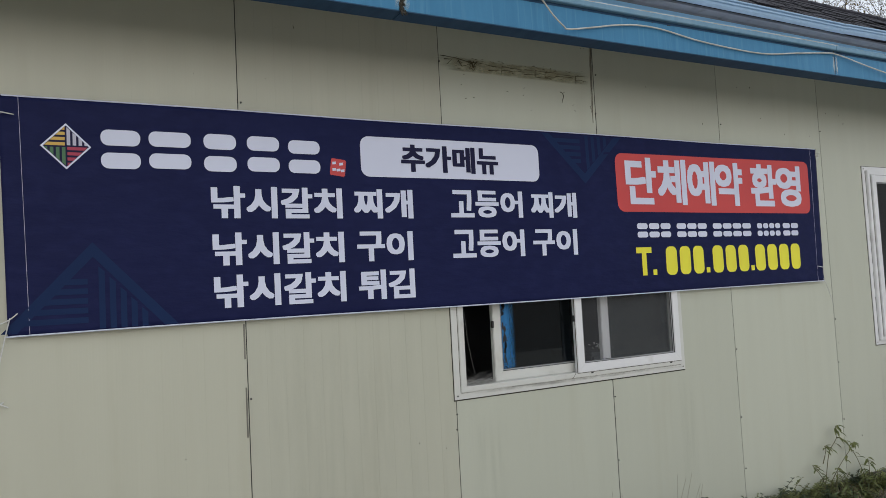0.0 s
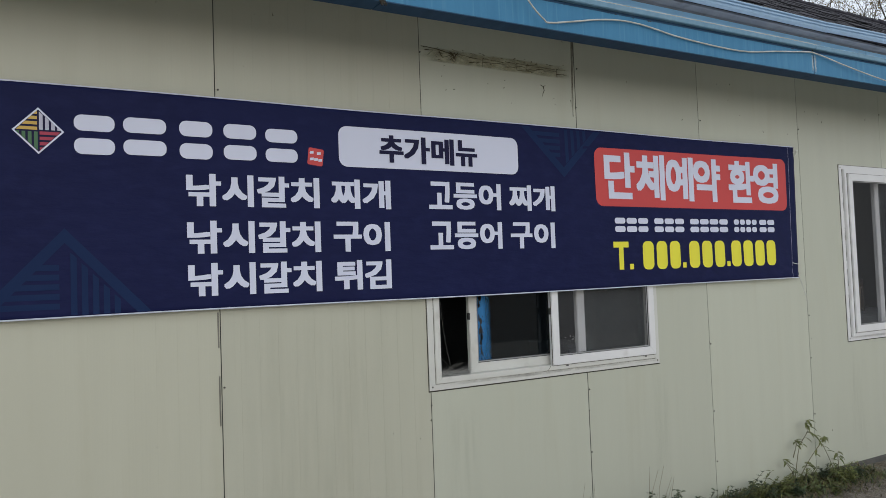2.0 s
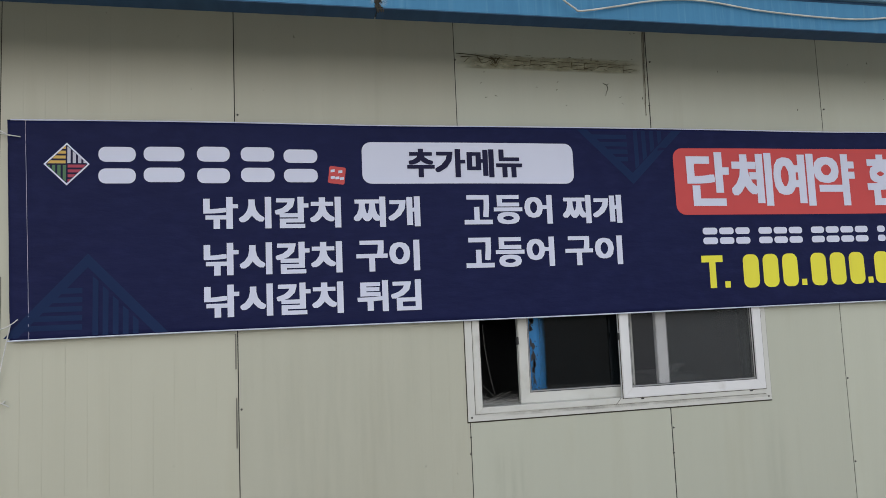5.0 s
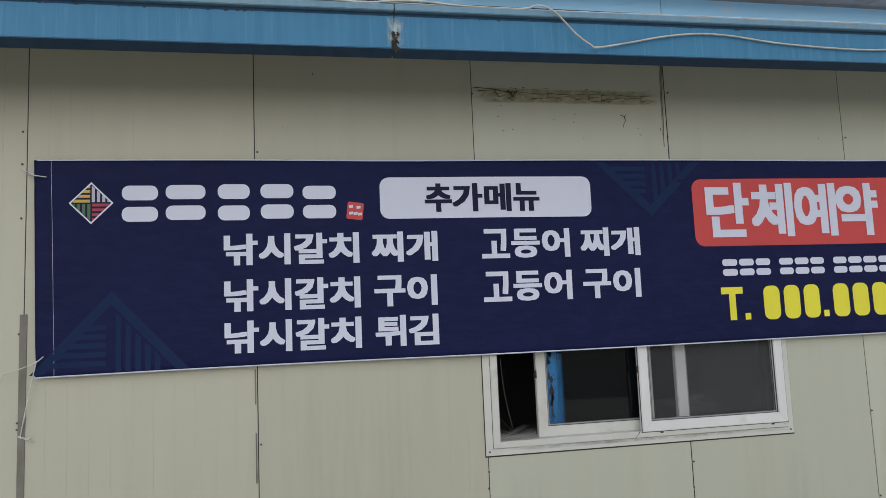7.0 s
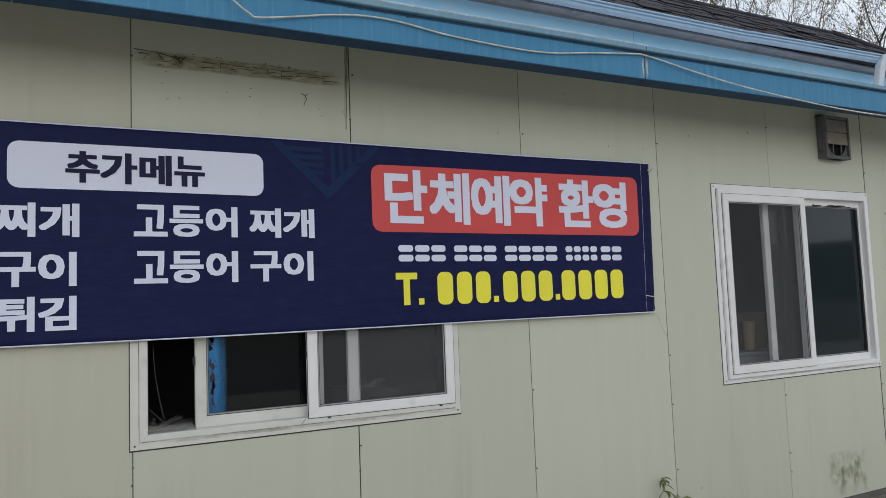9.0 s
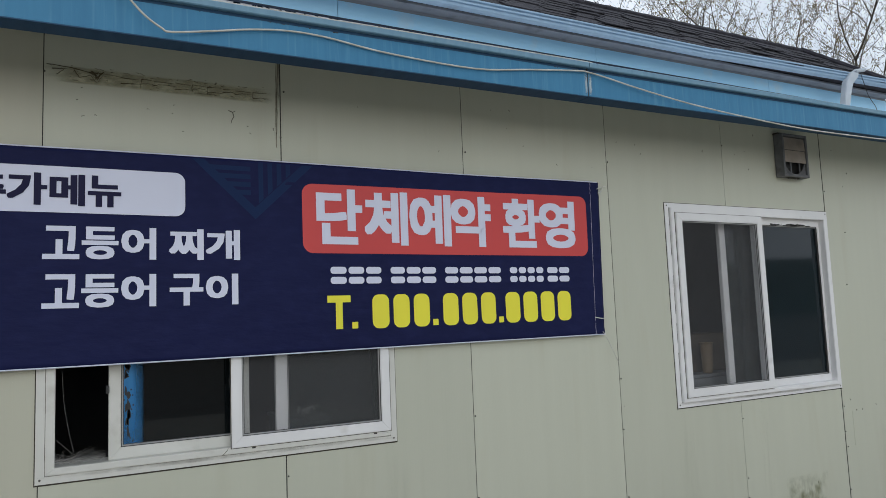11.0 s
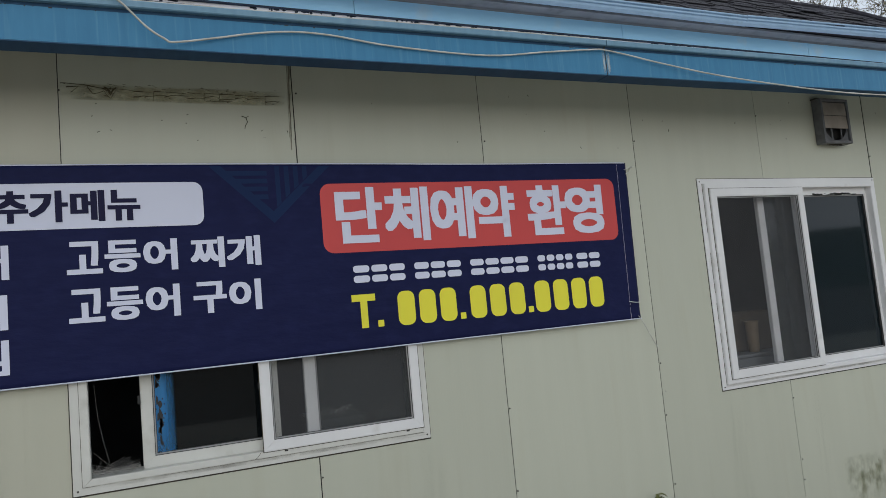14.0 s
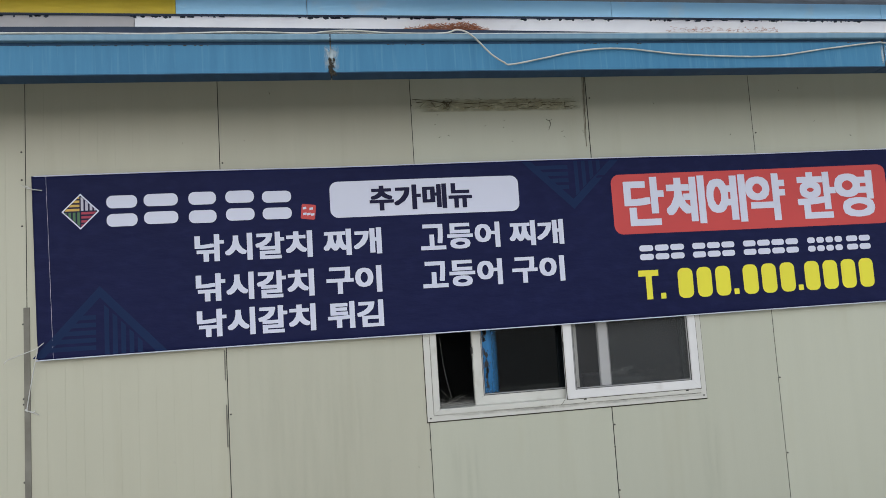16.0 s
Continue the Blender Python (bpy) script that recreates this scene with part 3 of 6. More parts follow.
def build_lower_gutter():
    g = thing("eaves_gutter", "blue painted box gutter with a folded lip, streaked and faded", "gutter", at=(0, 2.7, 2.72 + DROP))
    g.rotation_euler = (0, -math.atan(FALL), 0)
    joints = [WEST - 0.1, -1.65, 1.322, 4.274, 7.25, 10.2, EAST + 0.1]
    for xa, xb in zip(joints, joints[1:]):
        a, b = xa + 0.003, xb - 0.003
        # open trough: face, floor and back as one folded sheet, 3 mm thick
        out = [(2.652, 2.846), (2.652, 2.714), (2.757, 2.714), (2.80, 2.88), (2.86, 2.95)]
        inner = [(2.857, 2.952), (2.797, 2.882), (2.7545, 2.717), (2.655, 2.717), (2.655, 2.846)]
        part("trough", extruded(out + inner, a, b), SKY_BLUE, g).location = (0, -2.7, -2.72)
        # sheet below the floor and strip behind the lip carry painted shade
        part("underside", boxed(a, b, 2.6525, 2.757, 2.7095, 2.7135), SHADE_NAVY, g, "gutter underside with its shade painted in navy").location = (0, -2.7, -2.72)
        part("lip_gap", boxed(a, b, 2.6565, 2.662, 2.80, 2.868), SHADE_NAVY, g, "gap under the lip with its shade painted in navy").location = (0, -2.7, -2.72)
        lip = [(2.655, 2.862), (2.636, 2.862), (2.632, 2.866), (2.630, 2.887), (2.635, 2.891), (2.663, 2.889), (2.663, 2.862)]
        part("lip", extruded(lip, a, b), LIP_BLUE, g, "folded blue gutter lip").location = (0, -2.7, -2.72)
    # dark flashing that shows above the lip at one end
    bm = bmesh.new()
    vs = [bm.verts.new((x, y, z)) for y in (2.898, 2.904) for x, z in ((WEST - 0.1, 2.9), (4.2, 2.9), (4.2, 2.984), (1.78, 3.022), (0.35, 3.036), (WEST - 0.1, 3.03))]
    bm.faces.new(vs[:6])
    bm.faces.new(vs[:5:-1])
    for k in range(6):
        bm.faces.new((vs[k], vs[6 + k], vs[6 + (k + 1) % 6], vs[(k + 1) % 6]))
    bmesh.ops.recalc_face_normals(bm, faces=bm.faces)
    part("flashing", bm, FLASHING, g, "dark slate-blue flashing strip").location = (0, -2.7, -2.72)
    for x in joints[1:-1]:
        part("joint_gap", boxed(x - 0.0035, x + 0.0035, 2.6535, 2.75, 2.7155, 2.88), GLUE_SHADE_DARK, g, "dark gap between gutter lengths").location = (0, -2.7, -2.72)
    # grime leaking from one joint
    rng = random.Random(9)
    bm = bmesh.new()
    for i in range(60):
        z = 2.706 + 0.075 * rng.random() ** 1.3
        x, s = 1.322 + rng.uniform(-0.012, 0.016), rng.uniform(0.003, 0.008)
        tube(bm, [(x, 2.651, z), (x + rng.uniform(-s, s), 2.6475, z - s), (x + rng.uniform(-s, s), 2.65, z - 2 * s)], s * 0.6, 5, s * 0.3)
    tagged(part("joint_grime", bm, GLUE_SHADE_DARK, g, "black and mossy grime at the joint"), kind="stuff").location = (0, -2.7, -2.72)
    coat("sealant_smear", 1.284, 1.362, 2.716, 2.845, 2.6512, SMEAR, g, 14, 10, 0.4, "pale smear of sealant").location = (0, -2.7, -2.72)
    for x0, x1 in ((4.252, 4.270), (4.278, 4.300)):
        coat("sealant_smear", x0, x1, 2.716, 2.842, 2.6512, SMEAR, g, 5, 10, 0.4, "pale smear of sealant").location = (0, -2.7, -2.72)
    # dirt along the shadow line under the lip
    bm = bmesh.new()
    for i in range(300):
        x, s = rng.uniform(-1.5, 8.5), rng.uniform(0.0015, 0.0045)
        if 0.5 + noise.noise((x * 1.3, 0, 0)) > (0.42 if x < 2.5 else 0.62):
            box(bm, x, x + s * rng.uniform(1, 4), 2.6512, 2.6525, 2.846 - s * rng.uniform(0.3, 1.2), 2.8465)
    tagged(part("lip_grime", bm, GLUE_SHADE_DARK, g, "dirt specks under the lip"), kind="stuff").location = (0, -2.7, -2.72)
    return g


build_lower_gutter()


# ---- upper house: fascia board, soffit, gutter, shingled hip roof ----
BOARD_Y, EAVE_Y, EAVE_Z, RIDGE_Y, RIDGE_Z, RIDGE_E, RIDGE_W, HOUSE_E = 4.70, 4.42, 4.075, 5.5, 4.87, 10.3, -6.0, 10.62


def build_upper_house():
    upper = tagged(part("wall_upper", boxed(-9.0, HOUSE_E, BOARD_Y + 0.06, BOARD_Y + 0.16, 2.96, 4.018), OLD_WHITE), "upper house wall behind the lean-to, mostly hidden", "wall", kind="structure")
    part("apron_strip", boxed(-0.02, HOUSE_E, BOARD_Y + 0.015, BOARD_Y + 0.06, 3.60, 3.862), OLD_WHITE, upper, "white painted strip with chipped paint")
    part("apron_strip", boxed(-9.0, -0.026, BOARD_Y + 0.015, BOARD_Y + 0.06, 3.60, 3.862), STAINED_GREY, upper, "stained grey strip")
    seams = [(-9.0, -2.4, YELLOW_PAINT), (-2.4, 0.27, YELLOW_PAINT), (0.273, 1.22, PALE_BLUE), (1.224, 3.66, PALE_BLUE), (3.664, 6.14, PALE_BLUE), (6.144, 8.5, PALE_BLUE), (8.504, 9.93, PALE_BLUE), (9.934, HOUSE_E, PALE_BLUE)]
    for a, b, m in seams:
        part("fascia_board", boxed(a, b, BOARD_Y - 0.004, BOARD_Y + 0.014, 3.863, 3.995, bevel=0.002), m, upper, "mustard yellow fascia board" if m is YELLOW_PAINT else "light blue fascia board")
    rng = random.Random(12)
    bm = bmesh.new()
    for i in range(260):
        x = rng.uniform(-1.2, 9.5)
        if noise.noise((x * 1.7, 0, 0)) < -0.12:
            continue
        w, h = rng.uniform(0.004, 0.03) * rng.choice((0.6, 1, 1.4)), rng.uniform(0.004, 0.013)
        z = 3.852 - h * 0.6
        ring = [bm.verts.new((x + w * math.cos(k * math.pi / 4) * rng.uniform(0.6, 1.1), BOARD_Y + 0.0135, z + h * math.sin(k * math.pi / 4) * rng.uniform(0.5, 1.2))) for k in range(8)]
        bm.faces.new(ring)
    bmesh.ops.recalc_face_normals(bm, faces=bm.faces)
    tagged(part("peeled_spots", bm, PEEL, upper, "dark spots of peeled paint"), kind="stuff")
    part("drip_edge", boxed(-9.0, HOUSE_E, BOARD_Y - 0.006, BOARD_Y + 0.01, 3.851, 3.8625), FLASHING, upper, "dark blue lower edge of the fascia")
    part("frieze_strip", boxed(-9.0, HOUSE_E, BOARD_Y - 0.002, BOARD_Y + 0.014, 3.9955, 4.0195), SOFFIT, upper, "weathered grey strip over the fascia")
    part("soffit", boxed(-9.0, HOUSE_E, EAVE_Y + 0.165, BOARD_Y + 0.06, 4.02, 4.038), SOFFIT, upper, "weathered grey soffit board")
    return upper


build_upper_house()


def build_upper_gutter():
    g = thing("roof_gutter", "grey-blue moulded roof gutter below the shingles", "gutter", at=(0, EAVE_Y, 3.96))
    for xa, xb, dz in ((-9.1, 2.9, 0.0), (2.903, 7.35, 0.0), (7.353, 9.55, 0.004), (9.553, HOUSE_E + 0.1, 0.0)):
        out = [(4.405, 4.062), (4.391, 4.058), (4.391, 4.046), (4.408, 4.041), (4.408, 4.033), (4.396, 4.029), (4.396, 4.016), (4.410, 4.011), (4.410, 4.005), (4.402, 4.001), (4.406, 3.986), (4.424, 3.972), (4.436, 3.968), (4.445, 3.970), (4.445, 4.05)]
        inn = [(4.442, 4.05), (4.442, 3.973), (4.436, 3.971), (4.427, 3.976), (4.412, 3.990), (4.414, 4.008), (4.412, 4.036), (4.410, 4.046), (4.400, 4.055), (4.405, 4.059)]
        bm = extruded([(y, z + dz) for y, z in out + inn], xa, xb)
        for v in bm.verts:
            # the last lengths are hung a little higher towards the corner
            v.co.z += 0.02 * max(0.0, v.co.x - 7.35)
        part("gutter_length", bm, GREY_BLUE, g).location = (0, -EAVE_Y, -3.96)
    rng = random.Random(3)
    bm = bmesh.new()
    for i in range(220):
        x = rng.gauss(6.75, 0.22) if i < 110 else rng.uniform(0, 9)
        s = rng.uniform(0.01, 0.03)
        p = Vector((x, rng.uniform(4.40, 4.47), 4.062 + rng.uniform(-0.004, 0.006)))
        tube(bm, [p, p + Vector((rng.uniform(-s, s), rng.uniform(-s, s) * 0.4, rng.uniform(0, s * 0.5)))], 0.003, 4, 0.001)
    tagged(part("roof_litter", bm, DRY, g, "dry needles and grit caught on the gutter"), kind="stuff").location = (0, -EAVE_Y, -3.96)
    # outlet elbow that drops into the lower gutter
    bm = bmesh.new()
    shape = [(9.45, 4.102), (9.58, 4.108), (9.57, 4.06), (9.465, 3.97), (9.425, 3.89), (9.362, 3.69), (9.268, 3.69), (9.322, 3.89), (9.35, 3.98), (9.41, 4.045)]
    vs = [bm.verts.new((x, y, z)) for y in (4.365, 4.43) for x, z in shape]
    n = len(shape)
    bm.faces.new(vs[:n])
    bm.faces.new(vs[:n - 1:-1])
    for k in range(n):
        bm.faces.new((vs[k], vs[n + k], vs[n + (k + 1) % n], vs[(k + 1) % n]))
    bmesh.ops.recalc_face_normals(bm, faces=bm.faces)
    bmesh.ops.bevel(bm, geom=bm.edges[:], offset=0.006, segments=2, affect="EDGES")
    part("outlet_elbow", bm, OUTLET, g, "grey-white plastic outlet elbow").location = (0, -EAVE_Y, -3.96)
    return g


build_upper_gutter()


def build_roof():
    slope = math.atan2(RIDGE_Z - EAVE_Z, RIDGE_Y - EAVE_Y)
    run = RIDGE_Y - EAVE_Y
    e0, e1 = RIDGE_W - run, HOUSE_E + 0.05
    bm = bmesh.new()
    back = 2 * RIDGE_Y - EAVE_Y
    v = [bm.verts.new(p) for p in ((e0, EAVE_Y, EAVE_Z - 0.02), (e1, EAVE_Y, EAVE_Z - 0.02), (e1, back, EAVE_Z - 0.02), (e0, back, EAVE_Z - 0.02), (RIDGE_W, RIDGE_Y, RIDGE_Z - 0.02), (RIDGE_E, RIDGE_Y, RIDGE_Z - 0.02))]
    for f in ((0, 1, 5, 4), (1, 2, 5), (2, 3, 4, 5), (3, 0, 4), (3, 2, 1, 0)):
        bm.faces.new([v[i] for i in f])
    roof = tagged(part("roof", bm, SHINGLE), "dark asphalt shingled hip roof", "roof", kind="structure")
    # one shingle tab: a thin wedge, thicker at its lower edge
    bm = bmesh.new()
    w, h = 0.33, 0.19
    vs = [bm.verts.new(p) for p in ((0, 0, 0.002), (w, 0, 0.002), (w, 0, 0.011), (0, 0, 0.011), (0, h, 0.0), (w, h, 0.0), (w, h, 0.003), (0, h, 0.003))]
    for f in ((0, 1, 2, 3), (3, 2, 6, 7), (0, 3, 7, 4), (1, 5, 6, 2), (0, 4, 5, 1)):
        bm.faces.new([vs[i] for i in f])
    tab = part("shingle", bm, SHINGLE, roof)
    tab.location = (5.0, EAVE_Y, EAVE_Z)
    tab.rotation_euler = (slope, 0, 0)
    rng = random.Random(21)
    length = math.hypot(run, RIDGE_Z - EAVE_Z)
    courses = int(length / 0.15)
    verts, faces, made = [], [], 0
    corners = np.array([vv.co for vv in tab.data.vertices])
    polys = [tuple(p.vertices) for p in tab.data.polygons]
    for c in range(courses):
        s = 0.15 * c
        y, z = EAVE_Y + s * math.cos(slope), EAVE_Z - 0.018 + s * math.sin(slope)
        x = -3.0 + (c % 3) * 0.11
        while x < e1 - (e1 - RIDGE_E) * s / length - 0.28:
            up, skew = rng.uniform(0, 0.009), rng.uniform(-0.03, 0.03)
            if 4.0 < x < 10.6 and made < 240:
                ob = new("shingle", tab.data)
                ob.parent = roof
                ob.matrix_basis = Matrix.LocRotScale((x, y + skew * 0.5, z + up), Euler((slope + rng.uniform(-0.012, 0.012), 0, skew * 0.3)), None)
                made += 1
            else:
                m = Matrix.LocRotScale((x, y + skew * 0.5, z + up), Euler((slope + rng.uniform(-0.012, 0.012), 0, skew * 0.3)), None)
                k = len(verts)
                verts += [tuple(m @ Vector(p)) for p in corners]
                faces += [tuple(k + i for i in f) for f in polys]
            x += 0.334
    me = bpy.data.meshes.new("shingle_field")
    me.from_pydata(verts, [], faces)
    me.materials.append(SHINGLE)
    ob = new("shingle_field", me)
    ob.parent = roof
    tagged(ob, "rows of dark asphalt shingles", kind="stuff")
    bm = bmesh.new()
    x = RIDGE_W
    while x < RIDGE_E:
        bmesh.ops.create_cone(bm, cap_ends=True, segments=8, radius1=0.04, radius2=0.034, depth=0.3, matrix=Matrix.LocRotScale((x, RIDGE_Y, RIDGE_Z - 0.02), Euler((0, radians(90), 0)), None))
        x += 0.28
    n = 6
    for i in range(n):
        t = (i + 0.5) / n
        p = Vector((RIDGE_E + (e1 - RIDGE_E) * t, RIDGE_Y - run * t, RIDGE_Z + (EAVE_Z - RIDGE_Z) * t))
        d = Vector((e1 - RIDGE_E, -run, EAVE_Z - RIDGE_Z)).normalized()
        bmesh.ops.create_cone(bm, cap_ends=True, segments=8, radius1=0.036, radius2=0.03, depth=0.25, matrix=Matrix.Translation(p) @ d.to_track_quat("Z", "Y").to_matrix().to_4x4())
    tagged(part("ridge_caps", bm, SHINGLE, roof, "dark ridge and hip cap shingles"), kind="stuff")


build_roof()


# ---- windows ----
def ring(bm, x0, x1, z0, z1, w, y0, y1, bevel=0.003, bottom=None):
    """A mitred-looking rectangular ring of four bars."""
    b = w if bottom is None else bottom
    box(bm, x0, x0 + w, y0, y1, z0, z1, bevel)
    box(bm, x1 - w, x1, y0, y1, z0, z1, bevel)
    box(bm, x0 + w, x1 - w, y0 + 0.0006, y1, z0, z0 + b, bevel)
    box(bm, x0 + w, x1 - w, y0 + 0.0006, y1, z1 - w, z1, bevel)
    return bm


def mitred(bm, x0, x1, z0, z1, w, y0, y1, bevel=0.003, bottom=None, gap=0.0005):
    """A rectangular frame of four bars cut at 45 degrees, a hair apart at the corners."""
    b = w if bottom is None else bottom
    o = [(x0, z0), (x1, z0), (x1, z1), (x0, z1)]
    i = [(x0 + w, z0 + b), (x1 - w, z0 + b), (x1 - w, z1 - w), (x0 + w, z1 - w)]
    for k in range(4):
        n = (k + 1) % 4
        d = (Vector(o[n]) - Vector(o[k])).normalized() * gap
        ring4 = [Vector(o[k]) + d, Vector(o[n]) - d, Vector(i[n]) - d, Vector(i[k]) + d]
        t = bmesh.new()
        vs = [t.verts.new((q.x, y, q.y)) for y in (y0, y1) for q in ring4]
        t.faces.new(vs[:4])
        t.faces.new(vs[:3:-1])
        for j in range(4):
            t.faces.new((vs[j], vs[4 + j], vs[4 + (j + 1) % 4], vs[(j + 1) % 4]))
        bmesh.ops.recalc_face_normals(t, faces=t.faces)
        if bevel:
            long = [e for e in t.edges if abs((e.verts[0].co - e.verts[1].co).normalized().dot(Vector((d.x, 0, d.y)).normalized())) > 0.99]
            bmesh.ops.bevel(t, geom=long, offset=bevel, segments=2, affect="EDGES")
        join(bm, t)
    return bm


def join(bm, other):
    """Adds another bmesh's faces and frees it."""
    made = {v: bm.verts.new(v.co) for v in other.verts}
    for f in other.faces:
        bm.faces.new([made[v] for v in f.verts])
    other.free()
    return bm


def sash(parent, name, x0, x1, z0, z1, y, pane, pane_label, stile=0.05, deep=0.03, bars=None):
    s = part(name, mitred(bmesh.new(), x0, x1, z0, z1, stile, y, y + deep), bars or PVC, parent, "white sliding sash")
    p = part("pane", boxed(x0 + stile - 0.004, x1 - stile + 0.004, y + deep * 0.45, y + deep * 0.45 + 0.004, z0 + stile - 0.004, z1 - stile + 0.004), pane, s, pane_label)
    p.visible_shadow = False
    bm = ring(bmesh.new(), x0 + stile - 0.001, x1 - stile + 0.001, z0 + stile - 0.001, z1 - stile + 0.001, 0.0035, y + deep * 0.2, y + deep * 0.45, 0)
    ring(bm, x0 + stile + 0.0085, x1 - stile - 0.0085, z0 + stile + 0.0085, z1 - stile - 0.0085, 0.0025, y + deep * 0.36, y + deep * 0.45, 0)
    part("gasket", bm, GASKET, s, "thin black gasket")
    part("bead", ring(bmesh.new(), x0 + stile + 0.0026, x1 - stile - 0.0026, z0 + stile + 0.0026, z1 - stile - 0.0026, 0.006, y + deep * 0.3, y + deep * 0.44, 0.0012), GREY_BEAD, s, "narrow grey glazing bead")
    return s


def window(name, label, x0, x1, z0, z1, out, flange_mat):
    """Flange, frame with steps; x0..x1 and z0..z1 is the flange."""
    w = thing(name, label, "window", kind="structure", at=(0, WALL_Y, z0))
    shift = Vector((0, -WALL_Y, -z0))
    f = part("flange", mitred(bmesh.new(), x0, x1, z0, z1, 0.05, WALL_Y - 0.006, WALL_Y - 0.0005, 0.0015, None, 0.0), flange_mat, w, "thin white flange with rounded corners")
    fr = part("window_frame", mitred(bmesh.new(), x0 + 0.035, x1 - 0.035, z0 + 0.031, z1 - 0.031, 0.034, WALL_Y - out, WALL_Y + 0.13, 0.003, 0.029), flange_mat, w, "deep white frame")
    sill = part("window_sill", boxed(x0 + 0.03, x1 - 0.03, WALL_Y + 0.131, WALL_Y + 0.20, z0 + 0.02, z0 + 0.05, bevel=0.003), PVC, w, "inner sill board")
    bm = bmesh.new()
    for x in (x0 + 0.017, x1 - 0.017):
        for z in (z0 + 0.017, z1 - 0.017):
            bmesh.ops.create_cone(bm, cap_ends=True, segments=8, radius1=0.005, radius2=0.004, depth=0.003, matrix=Matrix.LocRotScale((x, WALL_Y - 0.0065, z), Euler((radians(90), 0, 0)), None))
    caps = part("flange_screws", bm, STEEL, w)
    # shadow line of the flange drawn as a thin dark ring, wider below
    line = part("sealant_shadow", ring(bmesh.new(), x0 - 0.004, x1 + 0.004, z0 - 0.007, z1 + 0.004, 0.006, WALL_Y - 0.0016, WALL_Y - 0.0004, 0), GLUE_SHADE_DARK, w, "dark painted shadow line round the flange")
    # grey coat for both grime and shade on the flange's lower bar
    coat("grime", x0 + 0.004, x1 - 0.004, z0 + 0.014, z0 + 0.031, WALL_Y - 0.0068, GRIME_SHADE, w, 60, 4, 0.3, "grey rain grime and painted shade on the flange foot").location = shift
    # shade painted as dark tubes in the corner between flange and frame, broken here and there
    rng, bm = random.Random(len(name) + int(x0 * 10)), bmesh.new()
    for ax, az, bx, bz in ((x0 + 0.0345, z0 + 0.031, x1 - 0.0345, z0 + 0.0305), (x0 + 0.0345, z0 + 0.031, x0 + 0.0345, z1 - 0.031), (x0 + 0.0345, z1 - 0.0305, x1 - 0.0345, z1 - 0.0305), (x1 - 0.0345, z0 + 0.031, x1 - 0.0345, z1 - 0.031)):
        n = int(max(bx - ax, bz - az) / 0.06)
        for k in range(n):
            if rng.random() < 0.86:
                p, q = Vector((ax, WALL_Y - 0.0066, az)), Vector((bx, WALL_Y - 0.0066, bz))
                tube(bm, [p.lerp(q, k / n), p.lerp(q, (k + 0.5) / n), p.lerp(q, (k + 1.02) / n)], rng.uniform(0.0008, 0.0018), 5)
    tagged(part("corner_dirt", bm, GLUE_SHADE_BROWN, w, "painted shade in the frame's corner"), kind="stuff").location = shift
    for ob in (f, fr, sill, caps, line):
        ob.location = shift
    return w, shift


